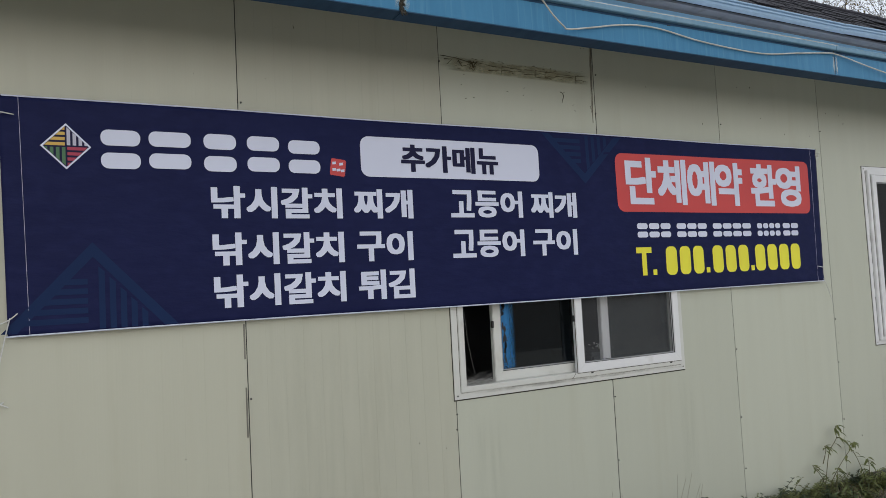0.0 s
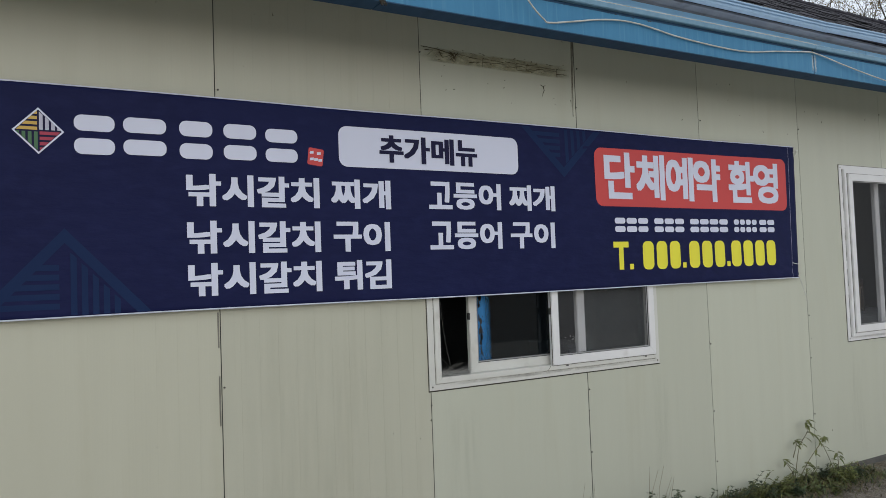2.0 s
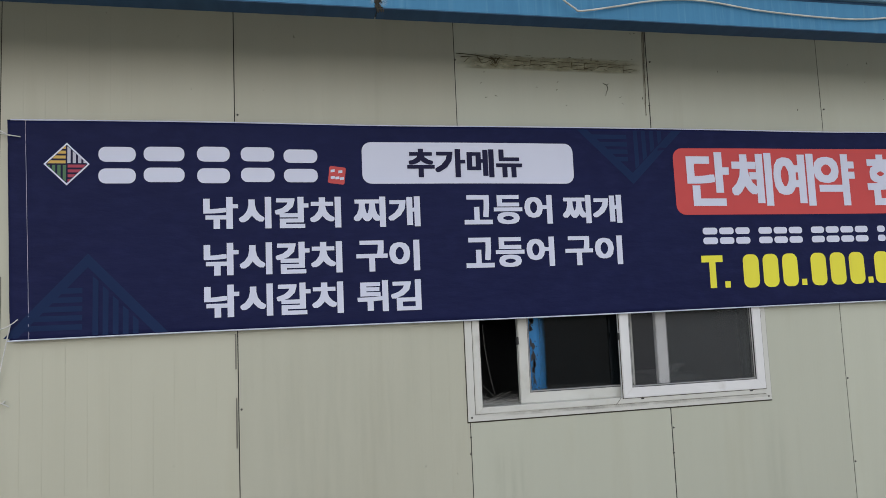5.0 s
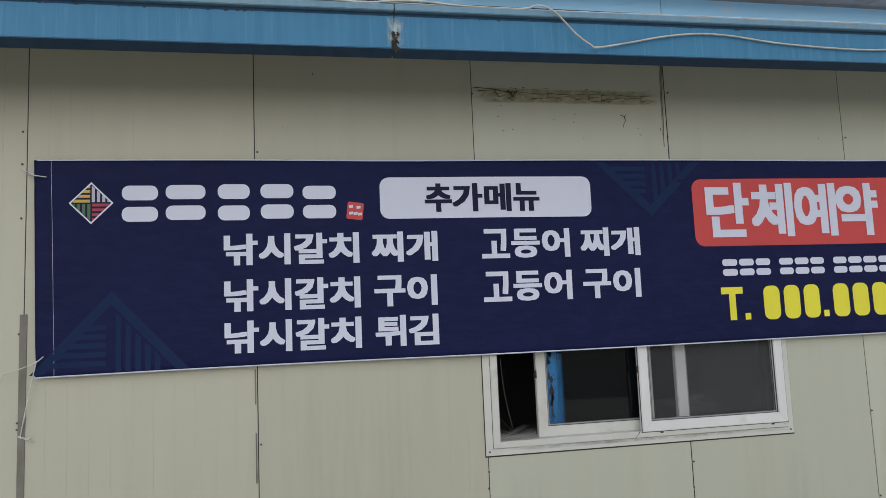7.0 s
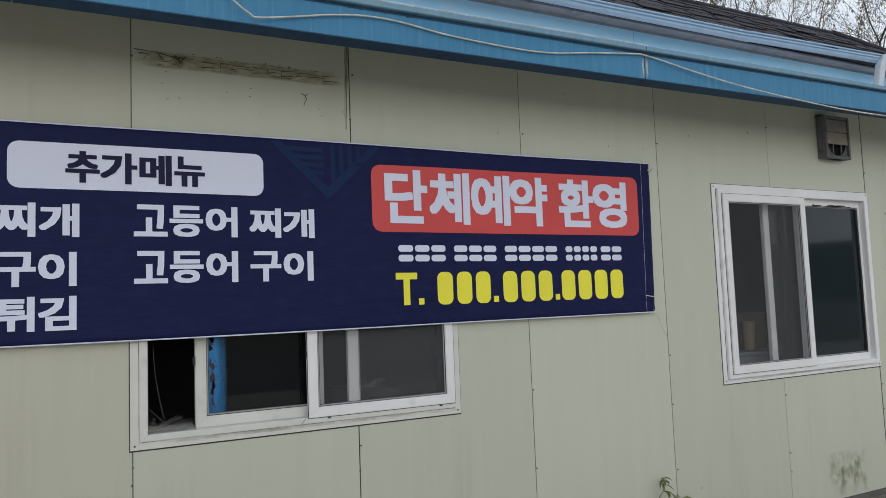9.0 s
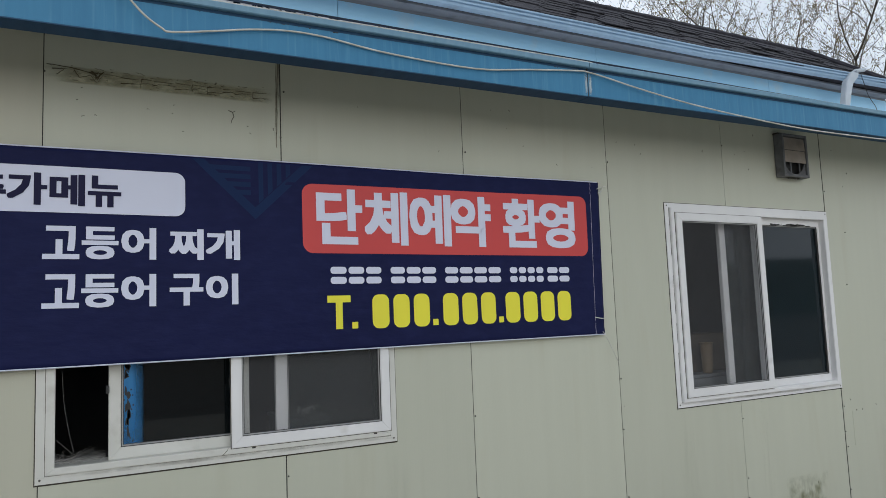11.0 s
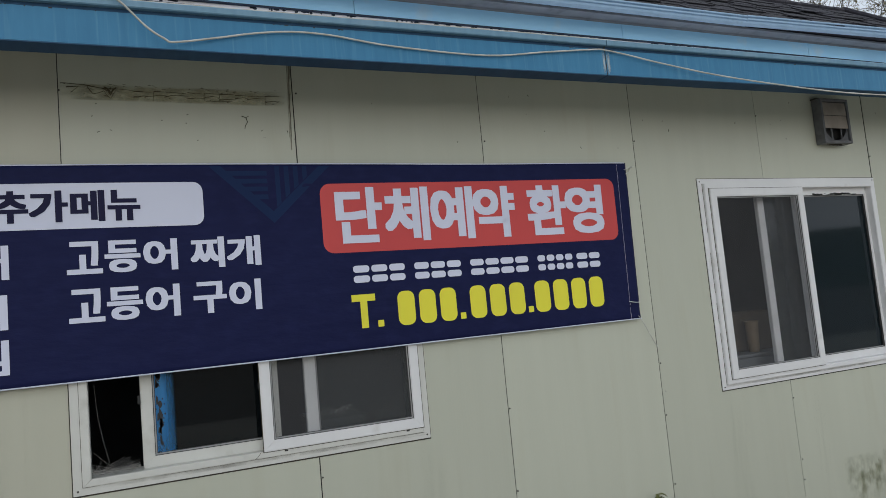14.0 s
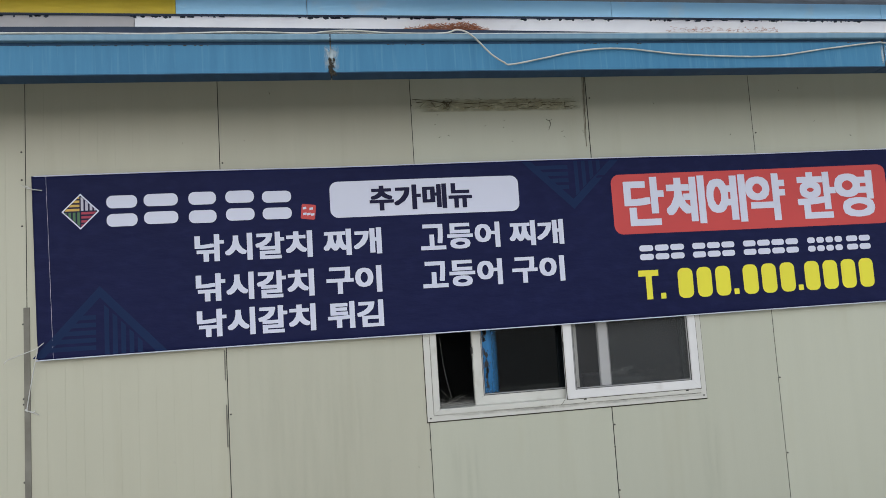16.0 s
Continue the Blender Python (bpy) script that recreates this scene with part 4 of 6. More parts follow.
def build_window_one():
    w, shift = window("window_1", "white sliding window, one leaf pushed open, under the banner", 1.742, 3.318, 0.988, 2.275, 0.012, AGED_PVC)
    y = WALL_Y
    a = sash(w, "sash", 2.011, 2.60, 1.0475, 2.21, y + 0.035, GRIMY_GLASS, "dusty dark glass", 0.048, bars=AGED_PVC)
    rng = random.Random(6)
    coat("window_film", 2.012, 2.150, 0.80, 2.5, y + 0.0470, BLUE_COAT, a, 30, 60, 0.36, "strip of blue film, fading out over the glass", 0.12)
    bm = bmesh.new()
    for i in range(95):
        big = i < 46
        x = 2.084 + (rng.gauss(0, 0.004) if big else rng.gauss(0.004, 0.014))
        z, s = rng.uniform(1.11, 2.1), rng.uniform(0.0035, 0.0075) * (1.5 if big else 0.7)
        if big and noise.noise((0, 0, z * 4)) < -0.3:
            continue
        tall = rng.uniform(1.2, 4.0) if big else 1.2
        bm.faces.new([bm.verts.new((max(x + s * math.cos(k) * rng.uniform(0.4, 1.1), 2.056), y + 0.0464, z + tall * s * math.sin(k) * rng.uniform(0.5, 1.1))) for k in (0, 1.05, 2.1, 3.15, 4.2, 5.25)])
    tagged(part("film_hole", bm, GASKET, a, "dark flecks where the film has flaked"), kind="stuff")
    # dried putty and dust along the foot of the glass
    bm = bmesh.new()
    for i in range(90):
        x, s = rng.uniform(2.06, 2.545), rng.uniform(0.0008, 0.0022)
        z = 1.0995 + 0.006 * rng.random() ** 3
        bm.faces.new([bm.verts.new((x + 1.6 * s * math.cos(k) * rng.uniform(0.4, 1.1), y + 0.0440, z + s * math.sin(k) * rng.uniform(0.5, 1.1))) for k in (0, 1.25, 2.5, 3.75, 5.0)])
    tagged(part("putty_crumbs", bm, GREY_BEAD, a, "pale crumbs of dust along the glass"), kind="stuff")
    # slanted butt joint in the frame's foot
    bm = bmesh.new()
    tube(bm, [(2.467, y - 0.0122, 1.0195), (2.476, y - 0.0122, 1.026), (2.487, y - 0.0122, 1.038), (2.493, y - 0.0122, 1.0465)], 0.0011, 5)
    part("frame_joint", bm, GLUE_SHADE_DARK, w, "slanted dark joint in the frame").location = shift
    b = sash(w, "screen_sash", 2.507, 3.283, 1.045, 2.215, y - 0.019, FLY_MESH, "grey fly mesh", 0.048)
    c = sash(w, "inner_sash", 2.721, 3.34, 1.0, 2.24, y + 0.022, GLASS, "dusty glass behind the mesh", 0.055)
    bm = bmesh.new()
    for x, z in ((2.606, 1.038), (3.20, 1.038)):
        box(bm, x - 0.008, x + 0.008, y - 0.0135, y - 0.0115, z - 0.003, z + 0.003)
    part("drain_slot", bm, GASKET, w, "small dark drain slots").location = shift
    # the sash's shadow on the frame, painted as a thin dark ring
    part("dirt_line", ring(bmesh.new(), 2.5035, 3.2865, 1.0415, 2.2185, 0.0045, y - 0.0128, y - 0.0118, 0), GLUE_SHADE_BROWN, w, "thin painted shade line round the sash").location = shift
    knob = part("latch", box(bmesh.new(), 2.500, 2.512, y - 0.014, y + 0.004, 1.322, 1.356, bevel=0.003), GASKET, a, "small black latch")
    knob2 = part("latch", box(bmesh.new(), 1.999, 2.010, y + 0.022, y + 0.04, 1.322, 1.358, bevel=0.003), GASKET, a, "small black latch")
    for ob in (a, b, c):
        ob.location = shift
    # cobweb and dust in the open corner
    rng = random.Random(5)
    bm = bmesh.new()
    for i in range(120):
        p = Vector((1.812 + 0.18 * rng.random() ** 1.6, y + rng.uniform(0.0, 0.06), 1.058 + 0.012 * rng.random()))
        q = p + Vector((rng.uniform(-0.09, 0.16), rng.uniform(-0.02, 0.02), rng.uniform(0, 0.05) * (1.0 if p.x < 1.86 else 0.3)))
        q.x = min(max(q.x, 1.81), 1.998)
        tube(bm, [p, (p + q) / 2 - Vector((0, 0, 0.006)), q], 0.00042, 3, 0.0003)
    for p, q in (((1.81, 1.10), (1.998, 1.062)), ((1.835, 1.42), (1.845, 1.28)), ((1.845, 1.28), (1.88, 1.10)), ((1.81, 1.16), (1.93, 1.058))):
        tube(bm, [(p[0], y + 0.02, p[1]), ((p[0] + q[0]) / 2, y + 0.02, (p[1] + q[1]) / 2 - 0.012), (q[0], y + 0.02, q[1])], 0.0005, 3)
    web = part("cobweb", bm, WEB, w, "dusty cobweb in the open corner")
    web.location = shift
    return w


def build_window_two():
    w, shift = window("window_2", "white sliding window with fly mesh and a dark glass leaf", 5.247, 6.898, 0.973, 2.272, 0.024, PVC)
    y = WALL_Y
    b = sash(w, "screen_sash", 5.314, 6.132, 1.033, 2.207, y - 0.036, FLY_MESH, "grey fly mesh", 0.052)
    a = sash(w, "sash", 6.105, 6.86, 1.032, 2.21, y + 0.02, DARK_GLASS, "dark reflecting glass", 0.05)
    c = sash(w, "inner_sash", 5.80, 6.55, 0.99, 2.24, y + 0.055, GLASS, "dusty glass behind the mesh", 0.058)
    # dark ring painted on the frame for the shadow round this sash
    part("dirt_line", ring(bmesh.new(), 5.310, 6.136, 1.029, 2.211, 0.0055, y - 0.0248, y - 0.0238, 0), GLUE_SHADE_BROWN, w, "thin painted shade line round the sash").location = shift
    bm = bmesh.new()
    rng = random.Random(8)
    for i in range(16):
        z = 1.09 + 0.066 * i
        box(bm, 6.795 + rng.uniform(-0.004, 0.003), 6.813, y + 0.024, y + 0.031, z, z + 0.068)
    t = part("torn_tape", bm, GASKET, a, "ragged black tape along the glass")
    bm = box(bmesh.new(), 6.803, 6.812, y + 0.0165, y + 0.0195, 1.62, 1.67, bevel=0.001)
    box(bm, 6.803, 6.812, y + 0.0165, y + 0.0195, 1.95, 1.965)
    t2 = part("latch", bm, PVC, a, "white plastic latch")
    bm = bmesh.new()
    for i in range(30):
        x, s = rng.choice((rng.gauss(6.55, 0.09), rng.uniform(6.3, 6.8))), rng.uniform(0.003, 0.007)
        z = 2.160 + 0.012 * rng.random() ** 2
        bm.faces.new([bm.verts.new((x + 4.5 * s * math.cos(k) * rng.uniform(0.5, 1.1), y + 0.0192, z + s * math.sin(k) * rng.uniform(0.4, 1.1))) for k in (0, 1.05, 2.1, 3.15, 4.2, 5.25)])
    tagged(part("tape_smear", bm, GASKET, a, "black smears of old tape glue"), kind="stuff")
    for ob in (a, b, c):
        ob.location = shift
    return w


build_window_one()
build_window_two()


def build_cabinet(x0, x1, y0, y1, top, label):
    """A plain low cabinet with a proud top board, a plinth and two doors."""
    c = thing("cabinet", label, "cabinet", at=((x0 + x1) / 2, y0, 0.06))
    home = (-(x0 + x1) / 2, -y0, -0.06)
    part("body", boxed(x0 + 0.012, x1 - 0.012, y0 + 0.02, y1, 0.06, top - 0.022), CABINET, c).location = home
    part("top_board", boxed(x0, x1, y0, y1 + 0.005, top - 0.022, top, bevel=0.003), CABINET, c, "grey top board").location = home
    m = (x0 + x1) / 2
    for a, b in ((x0 + 0.016, m - 0.002), (m + 0.002, x1 - 0.016)):
        part("door", boxed(a, b, y0 + 0.004, y0 + 0.02, 0.14, top - 0.028, bevel=0.002), CABINET, c).location = home


def build_cup(x, y, z):
    c = thing("paper_cup", "tan paper tub standing on a cabinet behind the window", "cup", at=(x, y, z))
    pts = [(0.0, 0.0), (0.031, 0.0), (0.034, 0.004), (0.044, 0.197), (0.047, 0.199), (0.048, 0.206), (0.046, 0.209), (0.042, 0.205), (0.032, 0.02), (0.0, 0.018)]
    bm = bmesh.new()
    n = 24
    rows = [[bm.verts.new((r * math.cos(2 * math.pi * k / n), r * math.sin(2 * math.pi * k / n), h)) for k in range(n)] for r, h in pts[1:-1]]
    for p, q in zip(rows, rows[1:]):
        for k in range(n):
            bm.faces.new((p[k], p[(k + 1) % n], q[(k + 1) % n], q[k]))
    bm.faces.new(rows[0][::-1])
    bm.faces.new(rows[-1])
    part("tub", bm, TAN, c)
    bm = bmesh.new()
    tube(bm, [(0.047 * math.cos(2 * math.pi * k / 24), 0.047 * math.sin(2 * math.pi * k / 24), 0.207) for k in range(25)], 0.004, 6)
    part("rim", bm, TAN, c, "rolled rim")


def build_carton(x0, x1, y0, y1, z0, z1):
    c = thing("cardboard_box", "brown cardboard box standing on the cabinet", "box", at=((x0 + x1) / 2, y0, z0))
    home = (-(x0 + x1) / 2, -y0, -z0)
    part("carton", boxed(x0, x1, y0, y1, z0, z1, bevel=0.004), BOX_CARD, c).location = home
    m = (y0 + y1) / 2
    for a, b in ((y0 + 0.002, m - 0.002), (m + 0.002, y1 - 0.002)):
        part("flap", boxed(x0 + 0.002, x1 - 0.002, a, b, z1 + 0.0005, z1 + 0.004), BOX_CARD, c).location = home


def build_dry_flowers(x, y, z):
    rng = random.Random(15)
    c = thing("dried_flowers", "small heap of dry white flowers on the cabinet", "dried flowers", at=(x, y, z))
    st, pe = bmesh.new(), bmesh.new()
    for i in range(26):
        p = Vector((rng.uniform(-0.055, 0.055), rng.uniform(-0.02, 0.05), 0.003))
        q = p + Vector((rng.uniform(-0.03, 0.03), rng.uniform(-0.01, 0.01), rng.uniform(0.012, 0.05)))
        tube(st, [p, (p + q) / 2 + Vector((rng.uniform(-0.005, 0.005), 0, 0)), q], 0.0006, 4, 0.0004)
        for k in range(3):
            s = rng.uniform(0.0022, 0.0046)
            o = q + Vector((rng.uniform(-0.006, 0.006), rng.uniform(-0.006, 0.006), rng.uniform(-0.006, 0.004)))
            bmesh.ops.create_icosphere(pe, subdivisions=1, radius=s, matrix=Matrix.LocRotScale(o, None, (1.0, 0.6, rng.uniform(0.6, 1.4))))
    tagged(part("dry_stems", st, DRY, c), kind="stuff")
    tagged(part("petals", pe, PETAL, c, "dry white petals"), kind="stuff")


build_cabinet(5.30, 6.75, 3.345, 3.85, 1.140, "low grey cabinet standing behind the far window")
build_cup(5.865, 3.425, 1.140)
build_carton(5.62, 6.16, 3.52, 3.80, 1.140, 1.405)
build_cabinet(2.845, 3.085, 3.40, 3.80, 1.114, "narrow grey cabinet standing behind the window under the banner")
build_dry_flowers(2.945, 3.43, 1.114)


# ---- the banner ----
BAN_Y = 3.106


def wrinkle(x, z):
    """Gathers that fan out from the four tied corners."""
    out = 0.0
    for cx, cz in ((-0.13, 2.28), (-0.12, 1.51), (4.66, 2.32), (4.65, 1.52)):
        d = math.hypot(x - cx, z - cz)
        out += 0.004 * math.exp(-d / 0.06) * (1 + math.sin(9 * math.atan2(z - cz, x - cx) + 12 * d))
    return out + 0.0012 * math.exp(-abs(x + 0.1) / 0.05) * (1 + math.sin(26 * z + 5 * math.sin(4 * z)))


def cloth(x, z):
    """How far the cloth stands off its plane: slack waves, tighter at the tied ends."""
    return 0.0035 * math.sin(1.7 * x + 0.6) * math.sin(3.1 * (z - 1.4)) + 0.0022 * math.sin(5.1 * x - 2.2 * z) - 0.004 - 0.004 * max(0.0, min(1.0, (x - 1.45) / 0.3, (3.6 - x) / 0.3)) * max(0.0, min(1.0, (2.38 - z) / 0.12)) + wrinkle(x, z)


def cloth_edges(x):
    """Bottom and top of the cloth at x."""
    u = (x + 0.15) / 4.84
    return 1.440 + 0.018 * u + 0.004 * math.sin(9 * u) * (1 - u), 2.341 + 0.024 * u + 0.002 * math.sin(14 * u)


def cloth_point(x, z, off):
    return (x, BAN_Y + cloth(x, z) - off, z)


def lay(bm, off):
    """Lay flat (x, z) geometry on the cloth."""
    for v in bm.verts:
        v.co = cloth_point(v.co.x, v.co.z, off - v.co.y)
    return bm


def rounded(x0, x1, z0, z1, r, step=0.09, slant=(0.0, 0.0)):
    """A rounded plate as a fan of strips, fine enough to follow the cloth; slant lifts bottom and top towards the right."""
    bm = bmesh.new()
    xs = [x0 + r * (1 - math.cos(a)) for a in (math.pi / 2 * k / 5 for k in range(6))]
    n = max(1, int((x1 - x0 - 2 * r) / step))
    xs += [x0 + r + (x1 - x0 - 2 * r) * k / n for k in range(1, n)] + [x0 + x1 - x for x in xs[::-1]]
    cols = []
    for x in xs:
        d = min(x - x0, x1 - x)
        cut = 0 if d >= r else r - math.sqrt(max(0, r * r - (r - d) ** 2))
        u = (x - x0) / (x1 - x0)
        lo, hi = z0 + cut + slant[0] * u, z1 - cut + slant[1] * u
        cols.append([bm.verts.new((x, 0, lo + (hi - lo) * k / 4)) for k in range(5)])
    for a, b in zip(cols, cols[1:]):
        for k in range(4):
            bm.faces.new((a[k], b[k], b[k + 1], a[k + 1]))
    return bm


def lettering(char, x0, x1, z0, z1, wide=0.048, tall=0.03):
    """One character of the built-in font, fitted to a box, made bold by laying copies side by side."""
    cu = bpy.data.curves.new("letters", "FONT")
    cu.body, cu.resolution_u, cu.fill_mode = char, 3, "FRONT"
    ob = new("letters", cu)
    me = bpy.data.meshes.new_from_object(ob.evaluated_get(bpy.context.evaluated_depsgraph_get()))
    pts = np.array([v.co[:2] for v in me.vertices])
    polys = [tuple(p.vertices) for p in me.polygons]
    bpy.data.objects.remove(ob)
    bpy.data.meshes.remove(me)
    lo, hi = pts.min(0), pts.max(0)
    pad = np.array((wide, tall)) * (z1 - z0)
    flat = (pts - lo) / (hi - lo) * (np.array((x1 - x0, z1 - z0)) - 2 * pad) + np.array((x0, z0)) + pad
    bm = bmesh.new()
    steps = (-1.0, -0.5, 0.0, 0.5, 1.0)
    for k, (sx, sz) in enumerate([(a, b) for a in steps for b in steps]):
        vs = [bm.verts.new((x + sx * pad[0], -0.00002 * k, z + sz * pad[1])) for x, z in flat]
        for f in polys:
            bm.faces.new([vs[i] for i in f])
    return bm


def quads(items):
    bm = bmesh.new()
    for pts in items:
        bm.faces.new([bm.verts.new((x, 0, z)) for x, z in pts])
    return bm


def build_banner():
    b = thing("banner", "navy printed cloth menu banner tied flat across the wall", "banner", at=(2.27, BAN_Y, 1.44))
    home = (-2.27, -BAN_Y, -1.44)

    def put(name, bm, mat, label="", off=0.0028, flip=True, under=None):
        lay(bm, off)
        bmesh.ops.recalc_face_normals(bm, faces=bm.faces)
        if flip:
            bm.normal_update()
            if sum(f.normal.y * f.calc_area() for f in bm.faces) > 0:
                bmesh.ops.reverse_faces(bm, faces=bm.faces)
        ob = part(name, bm, mat, under or b, label, smooth=name == "cloth")
        ob.location = (0, 0, 0) if under else home
        return ob

    def spell(words, xs, z0, z1, mat, label, off=0.0028, under=None, wide=0.048, tall=0.03):
        """Characters side by side; xs holds the left and right edge of each, gaps of the words left out."""
        chars = words.replace(" ", "")
        for k, c in enumerate(chars):
            put("letter", lettering(c, xs[2 * k], xs[2 * k + 1], z0, z1, wide, tall), mat, label, off, under=under)

    def bars(x0, x1, z0, z1, mat, label):
        """Two plain bars, one over the other, in place of a character."""
        h = z1 - z0
        for a, c in ((0.06, 0.42), (0.58, 0.94)):
            put("text_bar", rounded(x0, x1, z0 + a * h, z0 + c * h, 0.16 * h), mat, label)

    bm = bmesh.new()
    nx, nz = 320, 44
    g = []
    for i in range(nx + 1):
        u = i / nx
        lo, hi = cloth_edges(-0.151 + 4.845 * u)
        row = []
        for k in range(nz + 1):
            v = k / nz
            x = (-0.132 - 0.02 * v) + (4.676 + 0.016 * v - (-0.132 - 0.02 * v)) * u
            row.append(bm.verts.new((x, 0, lo + (hi - lo) * v)))
        g.append(row)
    for i in range(nx):
        for k in range(nz):
            bm.faces.new((g[i][k], g[i + 1][k], g[i + 1][k + 1], g[i][k + 1]))
    lay(bm, 0.0)
    bmesh.ops.recalc_face_normals(bm, faces=bm.faces)
    bmesh.ops.solidify(bm, geom=bm.faces[:], thickness=0.0012)
    part("cloth", bm, NAVY, b, "navy printed cloth with soft creases", smooth=True).location = home
    # white cut edges above and below, sewn hems at the ends
    for hi in (0, 1):
        bm = bmesh.new()
        pts = []
        for i in range(61):
            x = (-0.14 + 4.82 * i / 60)
            z = cloth_edges(x)[hi]
            pts.append(cloth_point(x, z, 0.0006))
        tube(bm, pts, 0.0032, 5)
        part("cut_edge", bm, PRINT_WHITE, b, "thin white cut edge").location = home
    for x0, x1 in ((-0.062, -0.086), (4.610, 4.626)):
        bm = bmesh.new()
        pts = [cloth_point(x0 + (x1 - x0) * k / 60, 1.446 + 0.9 * k / 60 + (0.012 if x0 > 1 else 0), 0.0018) for k in range(61)]
        tube(bm, pts, 0.0009, 5)
        part("hem_seam", bm, LOGO_LILAC, b, "sewn hem line").location = home

    # dim triangles in the ground print
    def fan_lines(ax, az, half, tall, up, bars):
        out = []
        s = 1 if up else -1
        w = 0.035
        for side in (-1, 1):
            out.append([(ax, az), (ax + side * half, az - s * tall), (ax + side * half - side * w * 1.5, az - s * tall), (ax, az - s * w * 1.6)])
        for k in range(bars):
            t = 0.42 + 0.55 * k / bars
            z = az - s * tall * t
            h = 0.022
            out.append([(ax - half * (t - 0.16), z), (ax - 0.02, z), (ax - 0.02, z - s * h), (ax - half * (t - 0.10), z - s * h)])
            x = ax + half * (0.06 + 0.62 * k / bars)
            top = az - s * tall * (0.22 + (x - ax) / half)
            out.append([(x, top), (x + 0.022, top - s * 0.02), (x + 0.022, az - s * tall), (x, az - s * tall)])
        return out

    put("triangle_print", quads(fan_lines(0.155, 1.785, 0.31, 0.335, True, 5)), TEAL, "dim teal striped triangle", 0.0030)
    put("triangle_print", quads(fan_lines(2.622, 2.075, 0.28, 0.27, False, 4)), TEAL, "dim teal striped triangle", 0.0030)

    # emblem: a white diamond with striped quarters
    cx, cz, r = 0.072, 2.158, 0.088
    dia = [(cx - r, cz), (cx, cz - r * 1.02), (cx + r, cz), (cx, cz + r * 1.02)]
    emblem = put("emblem", quads([dia]), PRINT_WHITE, "white diamond emblem")
    q = 0.93 * r
    put("emblem_ground", quads([[(cx + (x - cx) * 0.9, cz + (z - cz) * 0.9) for x, z in dia]]), PRINT_NAVY, "", 0.0034, under=emblem)

    def stripes(sx, sz, level, mat):
        out = []
        for k in range(4):
            a, c = (k + 0.12) / 4.0, (k + 0.72) / 4.0
            if level:
                out.append([(cx + sx * 0.004, cz + sz * q * a), (cx + sx * q * 0.93 * (1 - a), cz + sz * q * a), (cx + sx * q * 0.93 * (1 - c), cz + sz * q * c), (cx + sx * 0.004, cz + sz * q * c)])
            else:
                out.append([(cx + sx * q * a, cz + sz * 0.004), (cx + sx * q * a, cz + sz * q * 0.93 * (1 - a)), (cx + sx * q * c, cz + sz * q * 0.93 * (1 - c)), (cx + sx * q * c, cz + sz * 0.004)])
        put("emblem_stripe", quads(out), mat, "", 0.0040, under=emblem)

    stripes(-1, 1, True, LOGO_YELLOW)
    stripes(1, 1, False, LOGO_LILAC)
    stripes(-1, -1, False, LOGO_GREEN)
    stripes(1, -1, True, LOGO_RED)

    # plain white bars for the name
    for x0, x1, z0, z1 in ((0.185, 0.347, 2.066, 2.243), (0.362, 0.542, 2.072, 2.245), (0.577, 0.728, 2.067, 2.248), (0.758, 0.916, 2.073, 2.248), (0.940, 1.103, 2.073, 2.240)):
        bars(x0 + 0.008, x1 - 0.008, z0, z1, PRINT_WHITE, "plain white bar")
    seal = rounded(1.143, 1.216, 2.076, 2.154, 0.008)
    bmesh.ops.rotate(seal, verts=seal.verts, cent=(1.18, 0, 2.115), matrix=Matrix.Rotation(radians(7), 3, "Y"))
    red_seal = put("seal", seal, PRINT_RED, "small red seal")
    put("seal_bar", quads([[(x, z), (x + 0.018, z + 0.002), (x + 0.018, z + 0.014), (x, z + 0.012)] for x, z in ((1.152, 2.128), (1.186, 2.124), (1.152, 2.098), (1.172, 2.096), (1.192, 2.093))]), PRINT_WHITE, "", 0.0038, under=red_seal)

    # printed words
    plate = put("menu_plate", rounded(1.293, 2.311, 2.077, 2.268, 0.042, slant=(0.0, 0.004)), PRINT_WHITE, "pale rounded plate")
    spell("추가메뉴", (1.499, 1.627, 1.629, 1.772, 1.780, 1.911, 1.921, 2.050), 2.106, 2.239, PRINT_NAVY, "navy letter", 0.0046, plate)
    left = (0.608, 0.751, 0.755, 0.891, 0.906, 1.051, 1.057, 1.193)
    right = (1.757, 1.892, 1.900, 2.040, 2.051, 2.190)
    for words, xs, z0, z1 in (("낚시갈치 찌개", left + (1.249, 1.393, 1.405, 1.551), 1.880, 2.018), ("고등어 찌개", right + (2.243, 2.389, 2.398, 2.549), 1.885, 2.022),
                              ("낚시갈치 구이", left + (1.255, 1.395, 1.403, 1.541), 1.680, 1.819), ("고등어 구이", right + (2.245, 2.386, 2.397, 2.539), 1.684, 1.823),
                              ("낚시갈치 튀김", left + (1.254, 1.392, 1.404, 1.541), 1.502, 1.640)):
        spell(words, xs, z0, z1, PRINT_WHITE, "bold white letter")
    red_plate = put("red_plate", rounded(2.845, 4.585, 1.920, 2.257, 0.05, slant=(0.0, 0.017)), PRINT_RED, "red rounded plate")
    spell("단체예약 환영", (2.914, 3.153, 3.163, 3.406, 3.415, 3.664, 3.663, 3.914, 3.990, 4.241, 4.237, 4.493), 1.964, 2.239, PRINT_WHITE, "bold white letter", 0.0046, red_plate, 0.037, 0.033)
    # two lines of plain bars
    for x0, x1, n in ((2.974, 3.253, 3), (3.294, 3.567, 3), (3.611, 3.969, 4), (4.018, 4.255, 4), (4.272, 4.440, 2)):
        w = (x1 - x0) / n
